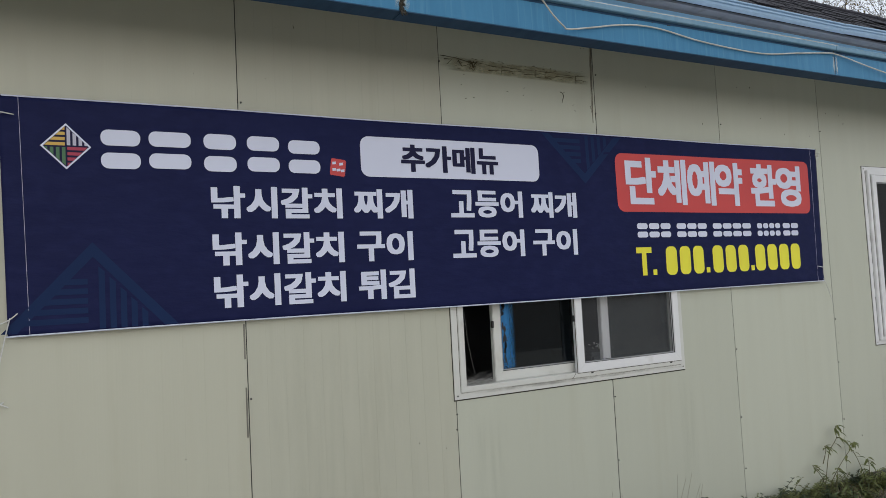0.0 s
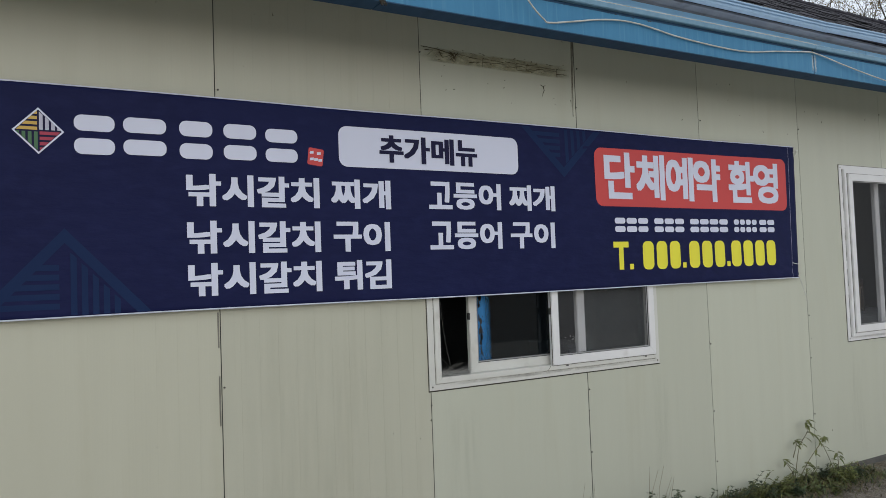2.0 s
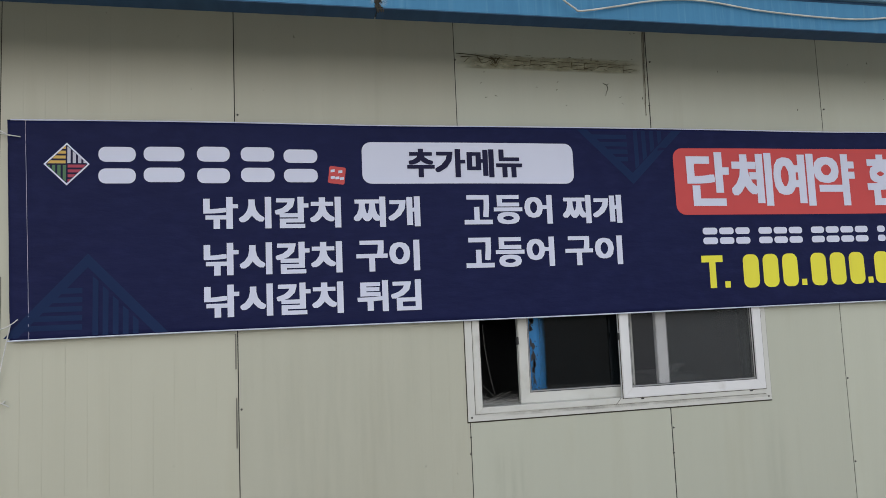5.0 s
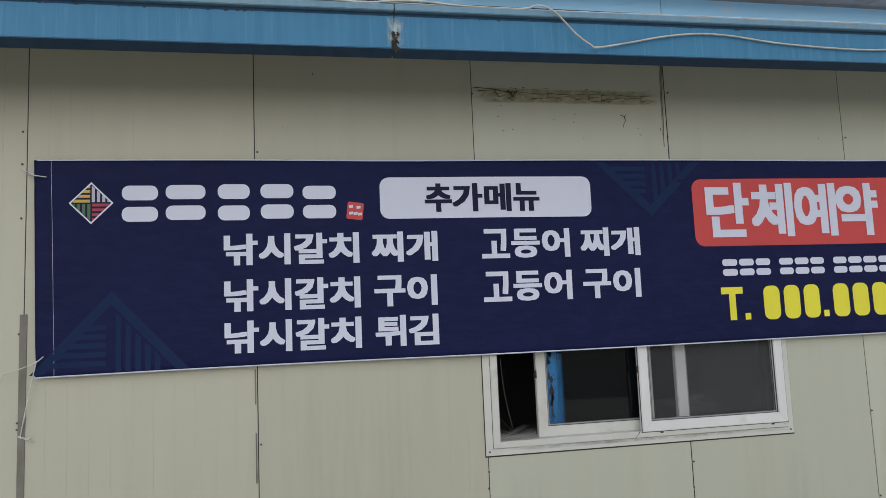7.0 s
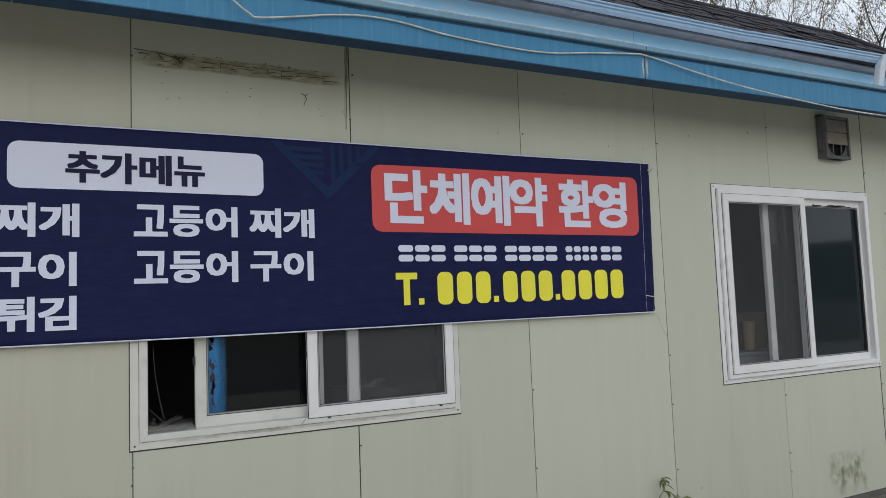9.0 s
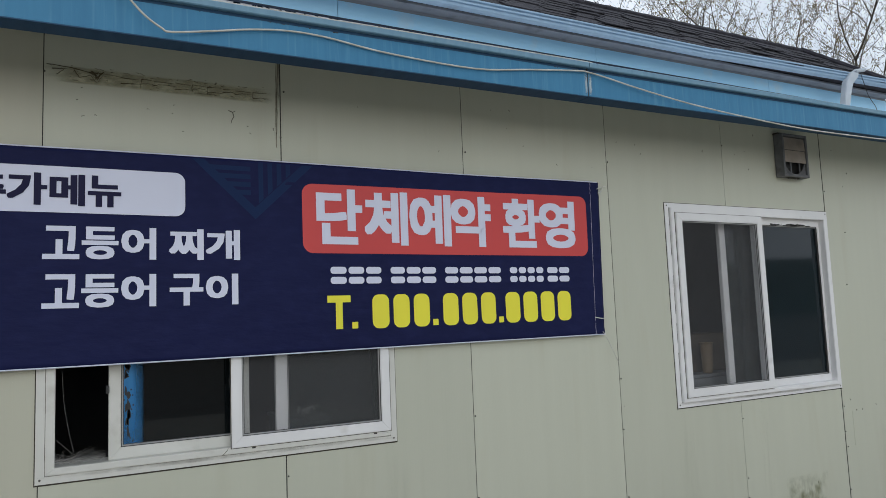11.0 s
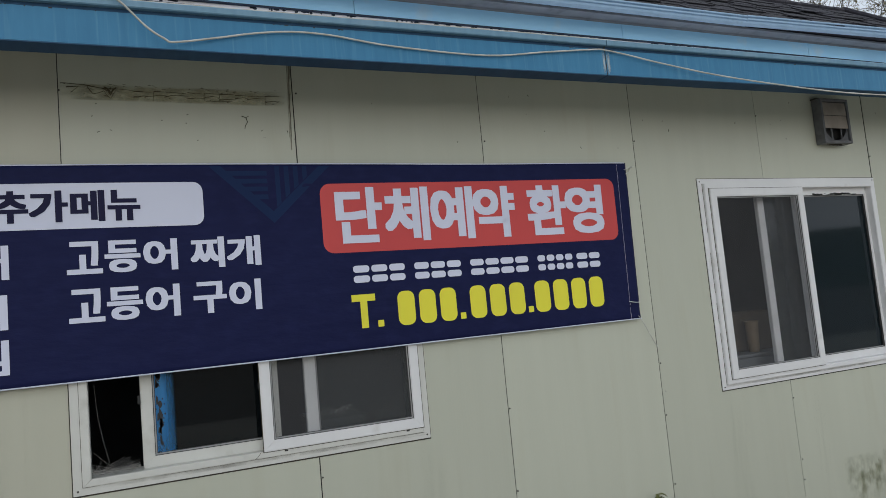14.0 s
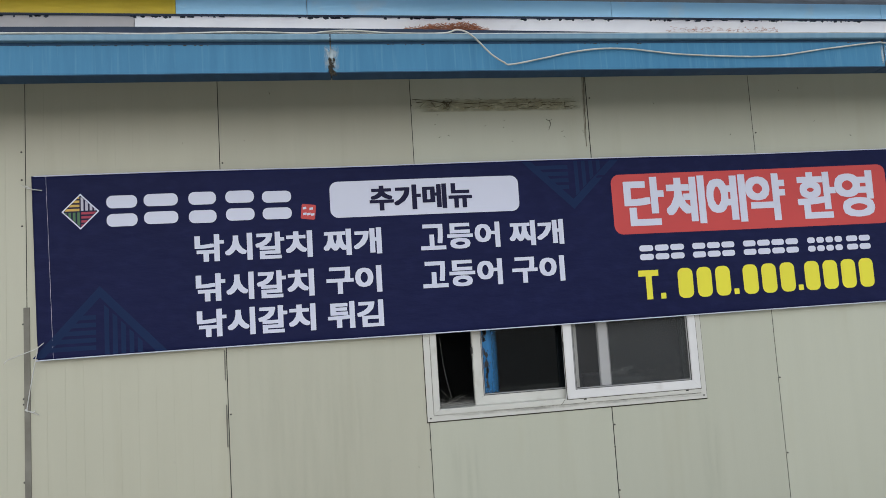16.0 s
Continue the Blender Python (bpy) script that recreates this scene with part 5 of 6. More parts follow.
        for k in range(n):
            bars(x0 + w * k + 0.005, x0 + w * (k + 1) - 0.005, 1.766, 1.860, PRINT_WHITE, "small plain white bar")
    spell("T", (2.960, 3.079), 1.553, 1.715, PRINT_YELLOW, "yellow letter", wide=0.055, tall=0.045)
    for x0, x1, n in ((3.182, 3.528, 3), (3.584, 3.932, 3), (3.972, 4.446, 4)):
        w = (x1 - x0) / n
        for k in range(n):
            put("text_bar", rounded(x0 + w * k + 0.012, x0 + w * (k + 1) - 0.012, 1.549, 1.717, 0.034), PRINT_YELLOW, "plain yellow bar")
    for x in (3.085, 3.534, 3.937):
        put("text_bar", rounded(x, x + 0.031, 1.553, 1.585, 0.003), PRINT_YELLOW)

    # ties
    def tie(pts, r=0.0024):
        bm = bmesh.new()
        tube(bm, smooth_line(pts, 5), r, 5)
        part("tie_string", bm, TWINE, b, "white twine tie", smooth=True).location = home

    y = WALL_Y - 0.008
    tie([(-0.10, 3.094, 2.268), (-0.15, 3.092, 2.276), (-0.186, y, 2.290), (-0.207, y, 2.306)])
    tie([(-0.14, 3.096, 2.272), (-0.175, 3.11, 2.293), (-0.187, y, 2.299)])
    tie([(-0.10, 3.092, 1.525), (-0.135, 3.088, 1.498), (-0.20, 3.085, 1.475), (-0.262, 3.09, 1.452), (-0.275, 3.09, 1.436)])
    tie([(-0.125, 3.09, 1.508), (-0.145, 3.10, 1.42), (-0.17, 3.11, 1.30), (-0.188, y, 1.215), (-0.186, y, 1.20)])
    tie([(-0.198, y, 1.208), (-0.170, y, 1.200), (-0.135, y - 0.004, 1.182)])
    tie([(-0.196, y, 1.212), (-0.166, y, 1.196), (-0.150, y - 0.004, 1.205)])
    tie([(4.672, 3.096, 2.325), (4.70, 3.10, 2.335), (4.738, y, 2.342)])
    tie([(4.68, 3.096, 2.30), (4.715, 3.10, 2.318), (4.742, y, 2.345), (4.765, y, 2.352)])
    tie([(4.60, 3.094, 1.560), (4.645, 3.092, 1.552), (4.676, 3.10, 1.552)])
    tie([(4.655, 3.096, 1.475), (4.69, 3.10, 1.43), (4.735, 3.11, 1.36), (4.782, y, 1.292), (4.79, y, 1.285)], 0.0018)
    return b


build_banner()


# ---- wall fan ----
def build_fan():
    x0, x1, z0, z1, y = 6.368, 6.645, 2.502, 2.814, 3.055
    f = thing("wall_fan", "grimy grey exhaust fan box with louvres, one slat gone", "fan", at=(x0, y, z0))
    home = (-x0, -y, -z0)
    bm = bmesh.new()
    ring(bm, x0, x1, z0, z1, 0.02, y, WALL_Y - 0.002, 0.004)
    part("housing", bm, FAN_GREY, f, "square grey housing").location = home
    part("backing", boxed(x0 + 0.02, x1 - 0.02, WALL_Y - 0.006, WALL_Y - 0.003, z0 + 0.02, z1 - 0.02), GASKET, f, "dark duct mouth").location = home
    for z, tilt in ((z1 - 0.026, 0.005), (z1 - 0.118, 0.006)):
        vs = [(y + 0.012, z), (y + 0.012 - tilt, z - 0.088), (y + 0.016 - tilt, z - 0.089), (y + 0.018, z)]
        part("slat", extruded(vs, x0 + 0.022, x1 - 0.022), FAN_SLAT, f, "yellowed louvre slat").location = home
    # round mouth: two corner plates leave a half circle open below the slats
    cx, cz, r = (x0 + x1) / 2, z0 + 0.135, 0.112
    for side in (-1, 1):
        bm = bmesh.new()
        edge = cx + side * (x1 - x0 - 0.044) / 2
        arc = [(cx + side * r * math.sin(k * math.pi / 16), cz - r * math.cos(k * math.pi / 16)) for k in range(9)]
        shape = [(cx + side * 0.02, z0 + 0.024)] + arc[1:] + [(edge, cz), (edge, z0 + 0.024)]
        vs = [bm.verts.new((px, yy, pz)) for yy in (y + 0.016, y + 0.019) for px, pz in shape]
        n = len(shape)
        bm.faces.new(vs[:n])
        bm.faces.new(vs[:n - 1:-1])
        for k in range(n):
            bm.faces.new((vs[k], vs[n + k], vs[n + (k + 1) % n], vs[(k + 1) % n]))
        bmesh.ops.recalc_face_normals(bm, faces=bm.faces)
        part("shroud", bm, FAN_GREY, f, "curved grey corner plate").location = home
    for x in (cx - 0.032, cx + 0.062):
        part("guard_bar", boxed(x - 0.005, x + 0.005, y + 0.022, y + 0.028, z0 + 0.022, z0 + 0.125), FAN_GREY, f).location = home
    bm = bmesh.new()
    bmesh.ops.create_cone(bm, cap_ends=True, segments=18, radius1=0.03, radius2=0.024, depth=0.02, matrix=Matrix.LocRotScale((cx, WALL_Y - 0.03, cz), Euler((radians(90), 0, 0)), None))
    part("hub", bm, GASKET, f).location = home
    part("top_gasket", boxed(x0 - 0.004, x1 + 0.004, y + 0.03, WALL_Y - 0.0006, z1 + 0.0005, z1 + 0.010), GLUE_SHADE_DARK, f, "dark sealant along the top").location = home
    bm = bmesh.new()
    rng = random.Random(2)
    for i in range(26):
        x, s = rng.uniform(x0 + 0.05, x1 - 0.08), rng.uniform(0.004, 0.011)
        tube(bm, [(x, y + 0.03, z0 + 0.001), (x + rng.uniform(-s, s), y + 0.03 + rng.uniform(-s, s), z0 - s)], s * 0.6, 5, s * 0.25)
    tagged(part("grease", bm, GLUE_SHADE_DARK, f, "clots of black grease below"), kind="stuff").location = home


build_fan()


# ---- cables along the eaves ----
def build_cables():
    def run(name, label, pts, r, mat):
        bm = bmesh.new()
        tube(bm, smooth_line([(x, y, z + (FALL * x + DROP if y < 3 else 0)) for x, y, z in pts], 5), r, 6)
        return tagged(part(name, bm, mat, smooth=True), label, "cable")

    y, top = 2.640, 2.8955
    run("cable", "dirty white cable looping along the blue gutter",
        [(-4.2, y, top), (-2.0, y, top), (-0.6, y, top), (0.1, y, top + 0.004), (0.54, y, top), (0.94, y, top + 0.008), (1.2, y, top), (1.30, y, top + 0.008), (1.42, y, top + 0.014), (1.6, y, top + 0.002), (1.86, y, top), (1.93, 2.622, top + 0.01),
         (1.995, 2.612, 2.875), (2.085, 2.612, 2.782), (2.15, 2.622, 2.742), (2.19, 2.630, 2.734), (2.36, 2.64, 2.768), (2.5, 2.64, 2.796), (2.655, 2.64, 2.814), (2.825, 2.642, 2.812), (3.11, 2.642, 2.782), (3.57, 2.642, 2.769), (3.9, 2.642, 2.806), (4.20, 2.640, 2.838),
         (4.27, 2.640, 2.838), (4.40, 2.638, 2.822), (4.60, 2.634, 2.790), (4.98, 2.624, 2.740), (5.40, 2.605, 2.700), (5.90, 2.58, 2.664), (6.45, 2.575, 2.660), (6.9, 2.575, 2.668), (7.6, 2.58, 2.72), (8.6, 2.62, 2.80), (9.4, 2.64, 2.84)], 0.0042, CABLE)
    run("cable", "thin dirty white cable lying along the gutter lip",
        [(-4.2, 2.646, top), (-1.0, 2.648, top), (0.2, 2.646, top), (0.8, 2.648, top + 0.004), (1.3, 2.644, top + 0.004), (1.8, 2.646, top), (2.6, 2.640, top - 0.001), (3.4, 2.638, top - 0.001), (4.24, 2.640, top - 0.001), (4.262, 2.652, top - 0.002)], 0.003, CABLE)
    run("cable", "short black cable drooping from the roof gutter", [(9.65, 4.39, 4.12), (9.69, 4.39, 4.02), (9.72, 4.39, 3.95), (9.75, 4.39, 3.885), (9.80, 4.39, 3.83), (9.89, 4.40, 3.765), (9.95, 4.42, 3.70)], 0.0035, DARK_CABLE)


build_cables()


def build_camera_box():
    c = thing("security_camera", "small white bullet security camera fixed on the roof gutter", "camera", at=(9.48, 4.38, 4.085))
    bm = bmesh.new()
    bmesh.ops.create_cone(bm, cap_ends=True, segments=14, radius1=0.02, radius2=0.022, depth=0.13, matrix=Matrix.LocRotScale((0.11, -0.02, 0.045), Euler((0, radians(80), radians(-12))), None))
    barrel = part("barrel", bm, OUTLET, c, "grey-white barrel")
    bm = bmesh.new()
    bmesh.ops.create_cone(bm, cap_ends=True, segments=12, radius1=0.015, radius2=0.015, depth=0.004, matrix=Matrix.LocRotScale((0.1755, -0.034, 0.0565), Euler((0, radians(80), radians(-12))), None))
    part("lens", bm, GASKET, barrel, "dark glass lens")
    bm = bmesh.new()
    tube(bm, [(0.0, 0.02, -0.02), (0.02, 0.01, 0.02), (0.05, -0.01, 0.045)], 0.012, 8)
    part("bracket", bm, OUTLET, c)


build_camera_box()


# ---- litter on the lean-to roof ----
def build_litter():
    rng = random.Random(31)
    bm = bmesh.new()
    for i in range(6000):
        u = rng.random()
        x = 1.92 + 0.75 * u
        lump = 0.156 * (math.sin(math.pi * u) ** 0.3) * (0.85 + 0.3 * noise.noise((x * 6, 0, 0)))
        p = Vector((x, rng.uniform(4.58, 4.70), 3.63 + lump * rng.random() ** 0.8))
        d = Vector((rng.uniform(-1, 1), rng.uniform(-0.4, 0.4), rng.uniform(-0.3, 0.25))).normalized() * rng.uniform(0.010, 0.028)
        tube(bm, [p, p + d], 0.0028, 4, 0.0014)
    for i in range(1300):
        x = rng.uniform(4.1, 5.1)
        p = Vector((x, rng.uniform(4.62, 4.70), 3.61 + 0.15 * rng.random() ** 1.8))
        d = Vector((rng.uniform(-1, 1), rng.uniform(-0.4, 0.4), rng.uniform(-0.2, 0.2))).normalized() * rng.uniform(0.008, 0.02)
        tube(bm, [p, p + d], 0.0022, 4, 0.0012)
    tagged(part("needle_litter", bm, RUSTY), "heap of rust-brown dry needles on the lean-to roof", "litter", kind="stuff")


build_litter()


# ---- weeds along the foot of the wall ----
def leaf(bm, p, d, length, width, droop=0.3, lobes=0):
    """A pointed leaf with a folded midrib; lobes gives it that many teeth a side."""
    d = Vector(d).normalized()
    side = d.cross(Vector((0, 0, 1)))
    side = side.normalized() if side.length > 0.05 else Vector((1, 0, 0))
    up = side.cross(d)
    if lobes:
        steps, wide = [0.0], [0.05]
        for k in range(lobes):
            a = (k + 0.35) / lobes
            swell = math.sin(math.pi * (0.18 + 0.72 * a))
            steps += [a, a + 0.42 / lobes]
            wide += [1.15 * swell, 0.38 * swell]
        steps.append(1.0)
        wide.append(0.0)
    else:
        steps, wide = (0, 0.35, 0.7, 1.0), (0.0, 1.0, 0.7, 0.0)
    ms = [bm.verts.new(Vector(p) + d * length * t - Vector((0, 0, droop * length * t * t))) for t in steps]
    for sign in (1, -1):
        rim = [bm.verts.new(m.co + side * sign * width * w * 0.5 + up * width * 0.15 * w + d * length * 0.08 * (w > 0.6)) for m, w in zip(ms[1:-1], wide[1:-1])]
        bm.faces.new((ms[0], ms[1], rim[0]))
        for k in range(len(rim) - 1):
            bm.faces.new((ms[k + 1], ms[k + 2], rim[k + 1], rim[k]))
        bm.faces.new((ms[-2], ms[-1], rim[-1]))


def weed(x, y, height, seed, mat, label, stems=3, leaf_len=0.05, name="weed", lean=0.25, per=9):
    rng = random.Random(seed)
    z = ground_height(x, y)
    w = thing(name, label, "weed", "weeds along the wall", at=(x, y, z - 0.005))
    st, lf = bmesh.new(), bmesh.new()
    for s in range(stems):
        a = rng.uniform(0, 2 * math.pi)
        d = Vector((math.cos(a) * lean, -abs(math.sin(a)) * lean * 0.7, 1)).normalized()
        h = height * (1.0 if s == 0 else rng.uniform(0.3, 0.8))
        pts, p = [], Vector((rng.uniform(-0.02, 0.02), rng.uniform(-0.02, 0.01), 0))
        for k in range(6):
            pts.append(p.copy())
            p = p + d * h / 5
            d = (d + Vector((rng.uniform(-0.15, 0.15), rng.uniform(-0.12, 0.08), rng.uniform(-0.12, 0.05)))).normalized()
        tube(st, pts, 0.0028, 5, 0.001)
        for k in range(per):
            t = 0.12 + 0.88 * (k / (per - 1)) ** 0.65
            i = min(int(t * 5), 4)
            q = pts[i].lerp(pts[i + 1], t * 5 - i) if i < 5 else pts[5]
            b = rng.uniform(0, 2 * math.pi)
            for turn in (0, math.pi):
                leaf(lf, q, (math.cos(b + turn), math.sin(b + turn) * 0.8, rng.uniform(0.0, 0.6)), leaf_len * rng.uniform(0.4, 1.2) * (1.15 - 0.6 * t), leaf_len * (0.52 if mat is LEAF else 0.34) * rng.uniform(0.7, 1.1), rng.uniform(0.1, 0.6), 3 if mat is LEAF else 0)
    part("stem", st, STEM, w)
    part("leaves", lf, mat, w)
    return w


def strap_weed(x, y, size, seed, mat, label, blades=12):
    """A low clump of long arching strap leaves with a folded midrib."""
    rng = random.Random(seed)
    w = thing("weed", label, "weed", "weeds along the wall", at=(x, y, ground_height(x, y) - 0.004))
    bm = bmesh.new()
    for k in range(blades):
        a = rng.uniform(0, 2 * math.pi)
        out = Vector((math.cos(a), math.sin(a) * 0.55 - 0.35, 0)).normalized()
        side = Vector((-out.y, out.x, 0))
        l, rise, wide = size * rng.uniform(0.6, 1.25), rng.uniform(0.35, 1.1), size * rng.uniform(0.07, 0.13)
        rows, n = [], 6
        for i in range(n + 1):
            t = i / n
            p = out * (l * t) + Vector((0, 0, l * rise * (t - 0.95 * t * t)))
            p.y = min(p.y, 3.118 - y)
            half = wide * math.sin(math.pi * min(0.97, 0.12 + 0.88 * t)) * 0.5
            rows.append([bm.verts.new(p + side * half + Vector((0, 0, half * 0.5))), bm.verts.new(p), bm.verts.new(p - side * half + Vector((0, 0, half * 0.5)))])
        for p, q in zip(rows, rows[1:]):
            bm.faces.new((p[0], p[1], q[1], q[0]))
            bm.faces.new((p[1], p[2], q[2], q[1]))
    part("leaves", bm, mat, w)
    return w


def tall_weed():
    w = thing("tall_weed", "tall thin yellow-green weed with narrow leaves leaning on the wall", "weed", "weeds along the wall", at=(4.45, 3.04, 0.04))
    rng = random.Random(3)
    st, lf = bmesh.new(), bmesh.new()
    for line, leafy in (([(4.38, 0.06), (4.42, 0.14), (4.53, 0.315), (4.625, 0.41), (4.617, 0.486)], 0.5), ([(4.44, 0.06), (4.48, 0.14), (4.65, 0.232), (4.756, 0.305), (4.811, 0.355)], 0.55),
                        ([(4.63, 0.405), (4.677, 0.394), (4.758, 0.327), (4.821, 0.251), (4.85, 0.12)], 0.0), ([(4.40, 0.11), (4.392, 0.184), (4.35, 0.266)], 0.4), ([(4.46, 0.26), (4.50, 0.34), (4.485, 0.37)], 0.4), ([(4.50, 0.06), (4.545, 0.15), (4.60, 0.21)], 0.5),
                        ([(4.86, 0.06), (4.90, 0.15), (4.95, 0.22)], 0.3)):
        pts = smooth_line([(x - 4.45, (3.075 if z > 0.2 else 3.04) - 3.04, z - 0.04) for x, z in line], 5)
        tube(st, pts, 0.0034, 5, 0.0016)
        for k in range(int(leafy * len(pts)), len(pts)):
            for n in range(3 if k > len(pts) - 4 else k % 2):
                a = rng.uniform(0, 2 * math.pi)
                leaf(lf, pts[k], (math.cos(a), -abs(math.sin(a)) * 0.7, rng.uniform(-0.4, 0.35)), rng.uniform(0.035, 0.065), rng.uniform(0.012, 0.019), rng.uniform(0.2, 0.8))
    part("stem", st, STEM, w)
    part("leaves", lf, LEAF_PALE, w, "narrow drooping leaves")


def build_weeds():
    rng = random.Random(77)
    low, pale = "low dark green leafy weed at the foot of the wall", "yellow-green leafy weed at the foot of the wall"
    n = 0
    for x, h in ((2.40, 0.26), (2.52, 0.15), (2.66, 0.15), (2.74, 0.18), (2.82, 0.17), (2.92, 0.14), (2.98, 0.24), (3.05, 0.26), (3.12, 0.22), (3.20, 0.16), (3.3, 0.1), (3.43, 0.20), (3.55, 0.13), (3.6, 0.10),
                 (3.66, 0.15), (3.78, 0.11), (3.84, 0.27), (3.90, 0.13), (4.0, 0.20), (4.09, 0.13), (4.22, 0.17), (4.32, 0.09), (4.45, 0.09), (4.62, 0.10), (4.82, 0.15), (4.90, 0.16), (5.05, 0.06), (5.5, 0.06)):
        n += 1
        y = 3.06 - rng.uniform(0, 0.08) - (0.1 * rng.random() if x > 4.2 else 0)
        light = x > 3.85 and rng.random() < 0.55
        weed(x, y, h * (1.15 if x < 3.3 else 1.1), 100 + n, LEAF_PALE if light else LEAF, pale if light else low, rng.randint(4, 6), 0.056 if light else (0.066 if x < 3.4 else 0.05), per=8 if light else 6, lean=0.6)
    tall_weed()
    for x, h in ((3.36, 0.12), (3.48, 0.10), (3.72, 0.12), (3.97, 0.13), (4.12, 0.12), (4.22, 0.10), (4.33, 0.13), (4.42, 0.10), (4.52, 0.12), (4.64, 0.11), (4.76, 0.10), (4.88, 0.12), (4.97, 0.08)):
        n += 1
        weed(x, 3.085, h * 1.1, 300 + n, LEAF_PALE if n % 3 else LEAF, pale if n % 3 else low, 5, 0.04, lean=0.6, per=9)
    for k, (x, size) in enumerate(((3.30, 0.13), (3.58, 0.10), (3.88, 0.15), (3.99, 0.14), (4.12, 0.16), (4.2, 0.12), (4.37, 0.12), (4.50, 0.15), (4.61, 0.13), (4.74, 0.16), (4.85, 0.13), (4.98, 0.14), (5.12, 0.10), (5.25, 0.12), (5.45, 0.11))):
        strap_weed(x, 3.05 - (0.13 * rng.random() if x > 4.3 else 0.03), size, 500 + k, STRAP if k % 3 else LEAF_PALE, "low clump of arching yellow-green strap leaves", 12 if x < 5 else 8)
    # thin dry stalks
    bm = bmesh.new()
    for i in range(14):
        x = rng.choice((2.66, 2.7, 3.12, 3.17, 3.22, 3.28)) + rng.uniform(-0.03, 0.03)
        z, h = ground_height(x, 3.07), rng.uniform(0.15, 0.33)
        tube(bm, [(x, 3.08, z - 0.01), (x + rng.uniform(-0.02, 0.03), 3.09, z + h * 0.6), (x + rng.uniform(-0.03, 0.08), 3.1, z + h)], 0.0016, 4, 0.0006)
    tagged(part("dry_stalks", bm, DRY), "thin dry grass stalks against the wall", "dry stalks", kind="stuff")
    # mat of grass and straw between them
    bm = bmesh.new()
    for i in range(3600):
        x = 2.3 + 3.0 * rng.random() ** 0.8
        y = 3.105 - abs(rng.gauss(0, 0.07)) - (0.16 * rng.random() if x > 4.0 else 0)
        z = ground_height(x, y)
        a, l = rng.uniform(0, 2 * math.pi), rng.uniform(0.02, 0.075) * (1.5 if y > 3.04 else 1.0)
        d = Vector((math.cos(a), math.sin(a) - 0.2, rng.uniform(0.15, 0.9))).normalized() * l
        p = Vector((x, y, z - 0.003))
        q = p + d
        q.y = min(q.y, 3.115)
        s = Vector((-d.y, d.x, 0)).normalized() * 0.003
        m = p.lerp(q, 0.55) + Vector((0, 0, 0.2 * l))
        vs = [bm.verts.new(v) for v in (p - s, p + s, m + s * 0.8, m - s * 0.8, q)]
        f1, f2 = bm.faces.new((vs[0], vs[1], vs[2], vs[3])), bm.faces.new((vs[3], vs[2], vs[4]))
        f1.material_index = f2.material_index = 0 if rng.random() < (0.6 if x < 3.9 else 0.22) else (1 if rng.random() < 0.45 else 2)
    tagged(part("grass", bm, [LEAF, LEAF_PALE, DRY]), "short mixed grass and straw along the wall foot", "grass", kind="stuff")


build_weeds()


def build_grit():
    rng = random.Random(41)
    bm = bmesh.new()
    for i in range(4200):
        x, y = rng.uniform(1.8, 7.5), 3.08 - 2.2 * rng.random() ** 1.3
        s = rng.uniform(0.003, 0.009) * (1.8 if rng.random() < 0.04 else 1)
        z = ground_height(x, y) + s * 0.15
        a = rng.uniform(0, math.pi)
        pts = [Vector((s * math.cos(a + k * 2.1) * rng.uniform(0.7, 1.2), s * math.sin(a + k * 2.1) * rng.uniform(0.7, 1.2), -0.3 * s)) for k in range(3)] + [Vector((rng.uniform(-0.3, 0.3) * s, rng.uniform(-0.3, 0.3) * s, s * 0.55))]
        vs = [bm.verts.new(Vector((x, y, z)) + p) for p in pts]
        for f in ((0, 1, 3), (1, 2, 3), (2, 0, 3), (2, 1, 0)):
            bm.faces.new([vs[k] for k in f])
    tagged(part("grit", bm, GRIT), "loose grey grit and crumbs on the earth", "grit", kind="stuff")
    bm = bmesh.new()
    for i in range(900):
        x, y = rng.uniform(2.6, 6.5), 3.05 - 1.2 * rng.random() ** 2
        z, a, l = ground_height(x, y) + 0.006, rng.uniform(0, math.pi), rng.uniform(0.02, 0.08)
        tube(bm, [(x, y, z), (x + l * 0.5 * math.cos(a), y + l * 0.5 * math.sin(a), z + 0.006), (x + l * math.cos(a + 0.3), y + l * math.sin(a + 0.3), z)], 0.0016, 4, 0.0008)
    tagged(part("straw_litter", bm, DRY), "scattered dry straw and twigs", "litter", kind="stuff")

    # dead leaves and dark crumbs in a band along the wall
    bm = bmesh.new()
    for i in range(4500):
        x, y = rng.uniform(2.2, 5.6), 3.09 - abs(rng.gauss(0, 0.22))
        s, a, up = rng.uniform(0.003, 0.010), rng.uniform(0, 2 * math.pi), rng.uniform(0.2, 0.8)
        o = Vector((x, y, ground_height(x, y) + 0.004))
        u, v = Vector((math.cos(a), math.sin(a), 0.2 * up)) * s, Vector((-math.sin(a), math.cos(a), up)) * s * 0.5
        bm.faces.new([bm.verts.new(o + q) for q in (-u, v * 0.9, u, v * -0.3)])
    tagged(part("leaf_litter", bm, [MULCH]), "dark dead leaves and crumbs along the wall foot", "litter", kind="stuff")


build_grit()


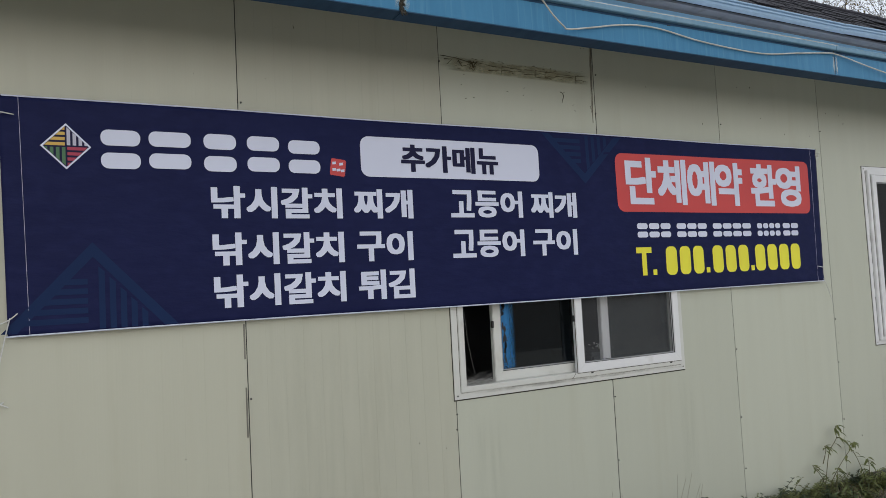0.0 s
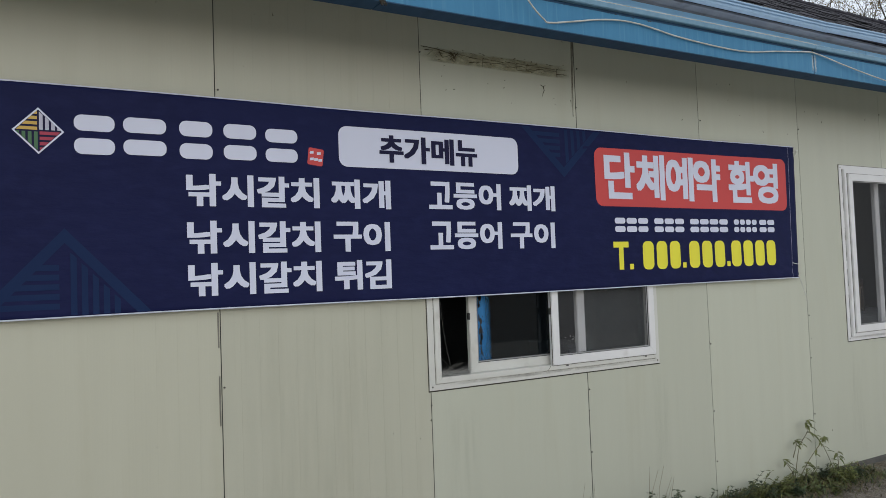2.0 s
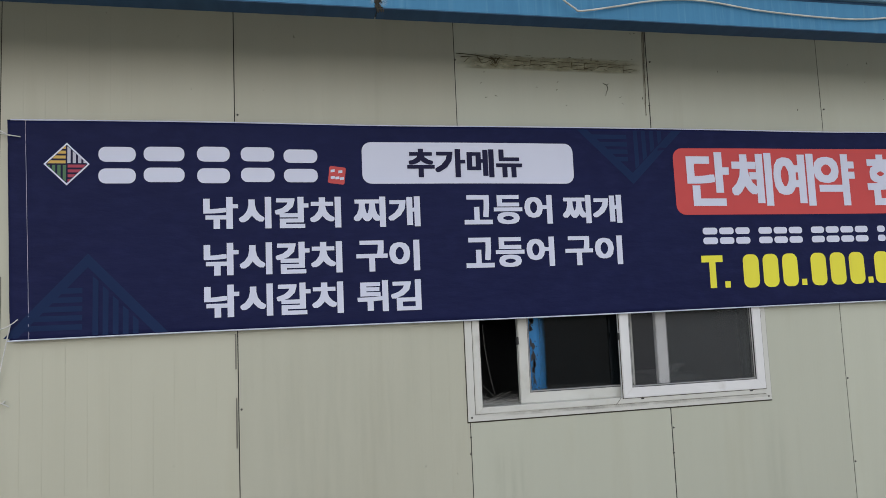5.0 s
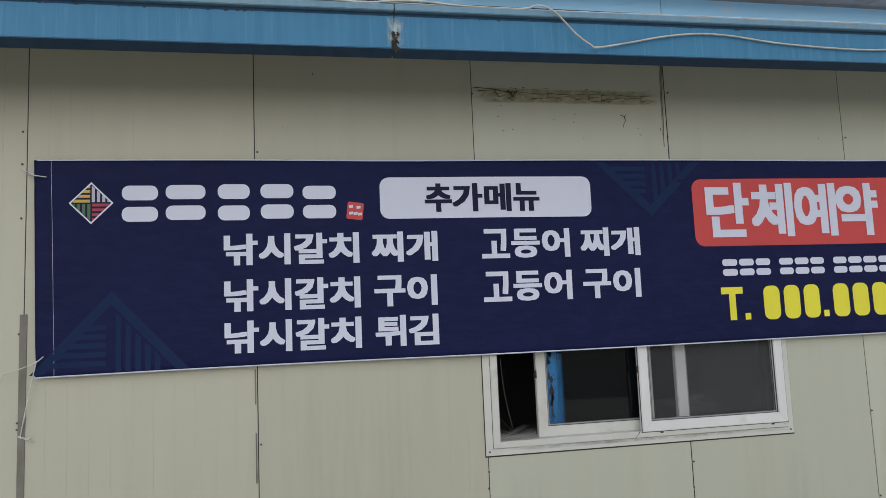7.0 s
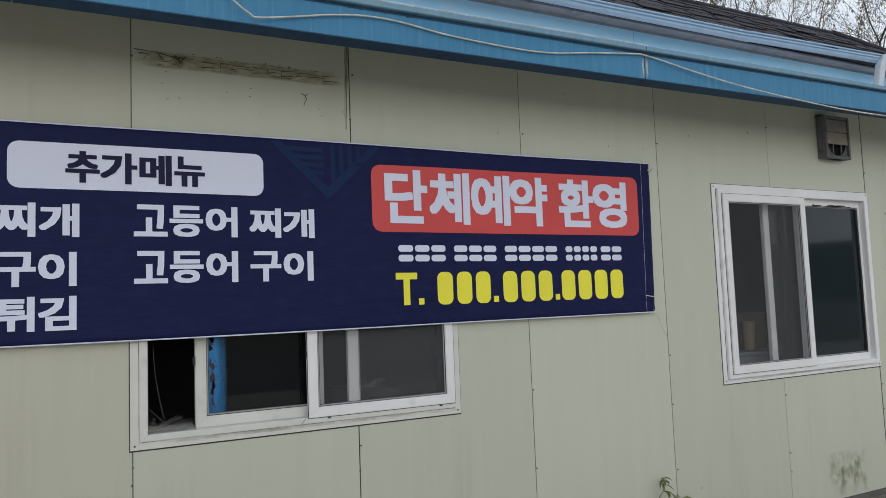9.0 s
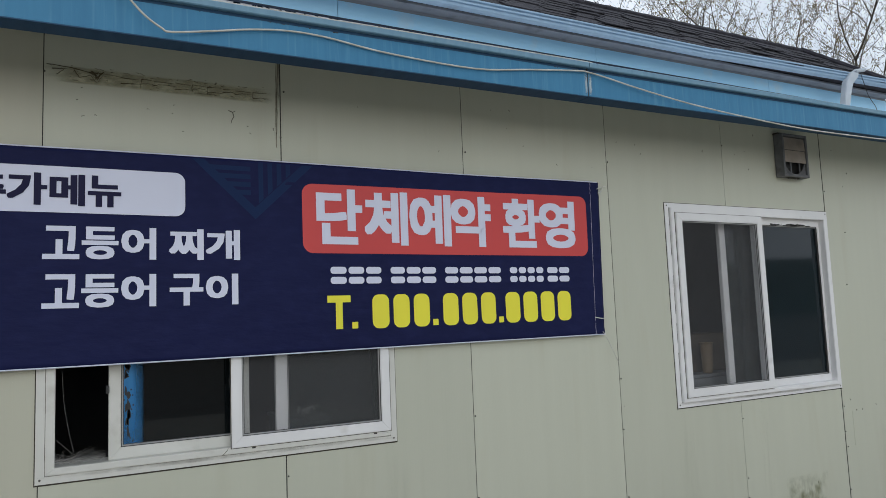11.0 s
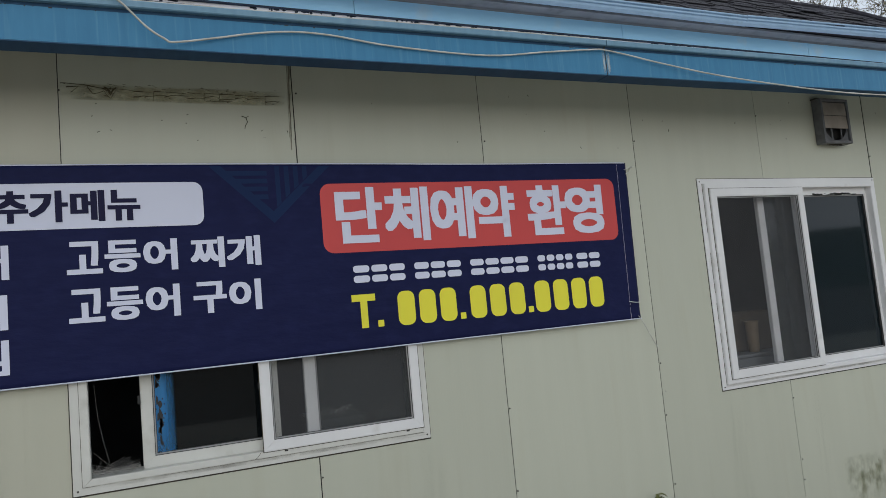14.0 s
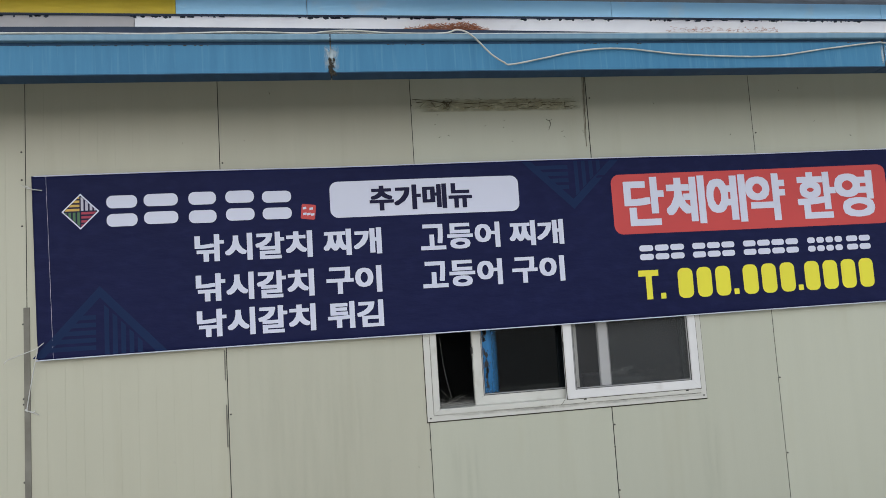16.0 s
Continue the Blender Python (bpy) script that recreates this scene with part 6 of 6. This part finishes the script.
# ---- bare trees behind the roof ----
def tree(x, y, height, seed, girth=0.16, leaves=3200):
    rng = random.Random(seed)
    t = thing("tree", "nearly bare tree with fine twigs and a few brown leaves", "tree", "trees behind the house", at=(x, y, 0))
    wood, twig, lf = bmesh.new(), bmesh.new(), bmesh.new()
    ends = []

    def grow(p, d, length, r, level):
        n = 4
        pts = [p.copy()]
        for k in range(n):
            d = (d + Vector((rng.uniform(-1, 1), rng.uniform(-1, 1), rng.uniform(-0.5, 0.9))) * (0.10 + 0.05 * level)).normalized()
            p = p + d * length / n
            pts.append(p.copy())
        tube(wood if level < 3 else twig, pts, r, 7 if level < 2 else (5 if level < 3 else 4), r * 0.62)
        if level >= 5:
            ends.extend(pts[1:])
            return
        if level >= 3:
            ends.extend(pts[2:])
        count = (3, 3, 4, 3, 3)[level]
        for k in range(count):
            at = pts[-1] if k == 0 else pts[rng.randint(2, n)]
            a = rng.uniform(0, 2 * math.pi)
            spread = rng.uniform(0.45, 0.95)
            nd = (d + Vector((math.cos(a), math.sin(a), rng.uniform(-0.15, 0.35))) * spread).normalized()
            grow(at, nd, length * rng.uniform(0.58, 0.82), r * (0.64 if k == 0 else 0.45), level + 1)

    grow(Vector((0, 0, -0.1)), Vector((rng.uniform(-0.1, 0.1), rng.uniform(-0.1, 0.1), 1)), height * 0.34, girth, 0)
    for i in range(leaves):
        p = rng.choice(ends) + Vector((rng.uniform(-0.05, 0.05), rng.uniform(-0.05, 0.05), rng.uniform(-0.06, 0.02)))
        a = rng.uniform(0, 2 * math.pi)
        leaf(lf, p, (math.cos(a), math.sin(a), rng.uniform(-0.9, 0.2)), rng.uniform(0.035, 0.075), rng.uniform(0.02, 0.038), 0.3)
    part("trunk", wood, BARK, t, "dark trunk and limbs", smooth=True)
    tagged(part("twig_growth", twig, BARK, t, "fine bare twigs"), kind="stuff")
    tagged(part("crown", lf, TREE_LEAF, t, "sparse brown and olive leaves"), kind="stuff")


for i, (x, y, h) in enumerate(((12.0, 12.5, 10.0), (15.0, 10.0, 10.5), (18.0, 9.6, 12.5), (22.5, 9.4, 14.5), (13.5, 17.0, 12.0), (18.5, 14.5, 13.5), (26.0, 13.0, 15.5), (22.0, 18.5, 15.5), (30.0, 10.5, 17.0))):
    tree(x, y, h, 50 + i, 0.062 + 0.012 * (i % 3))
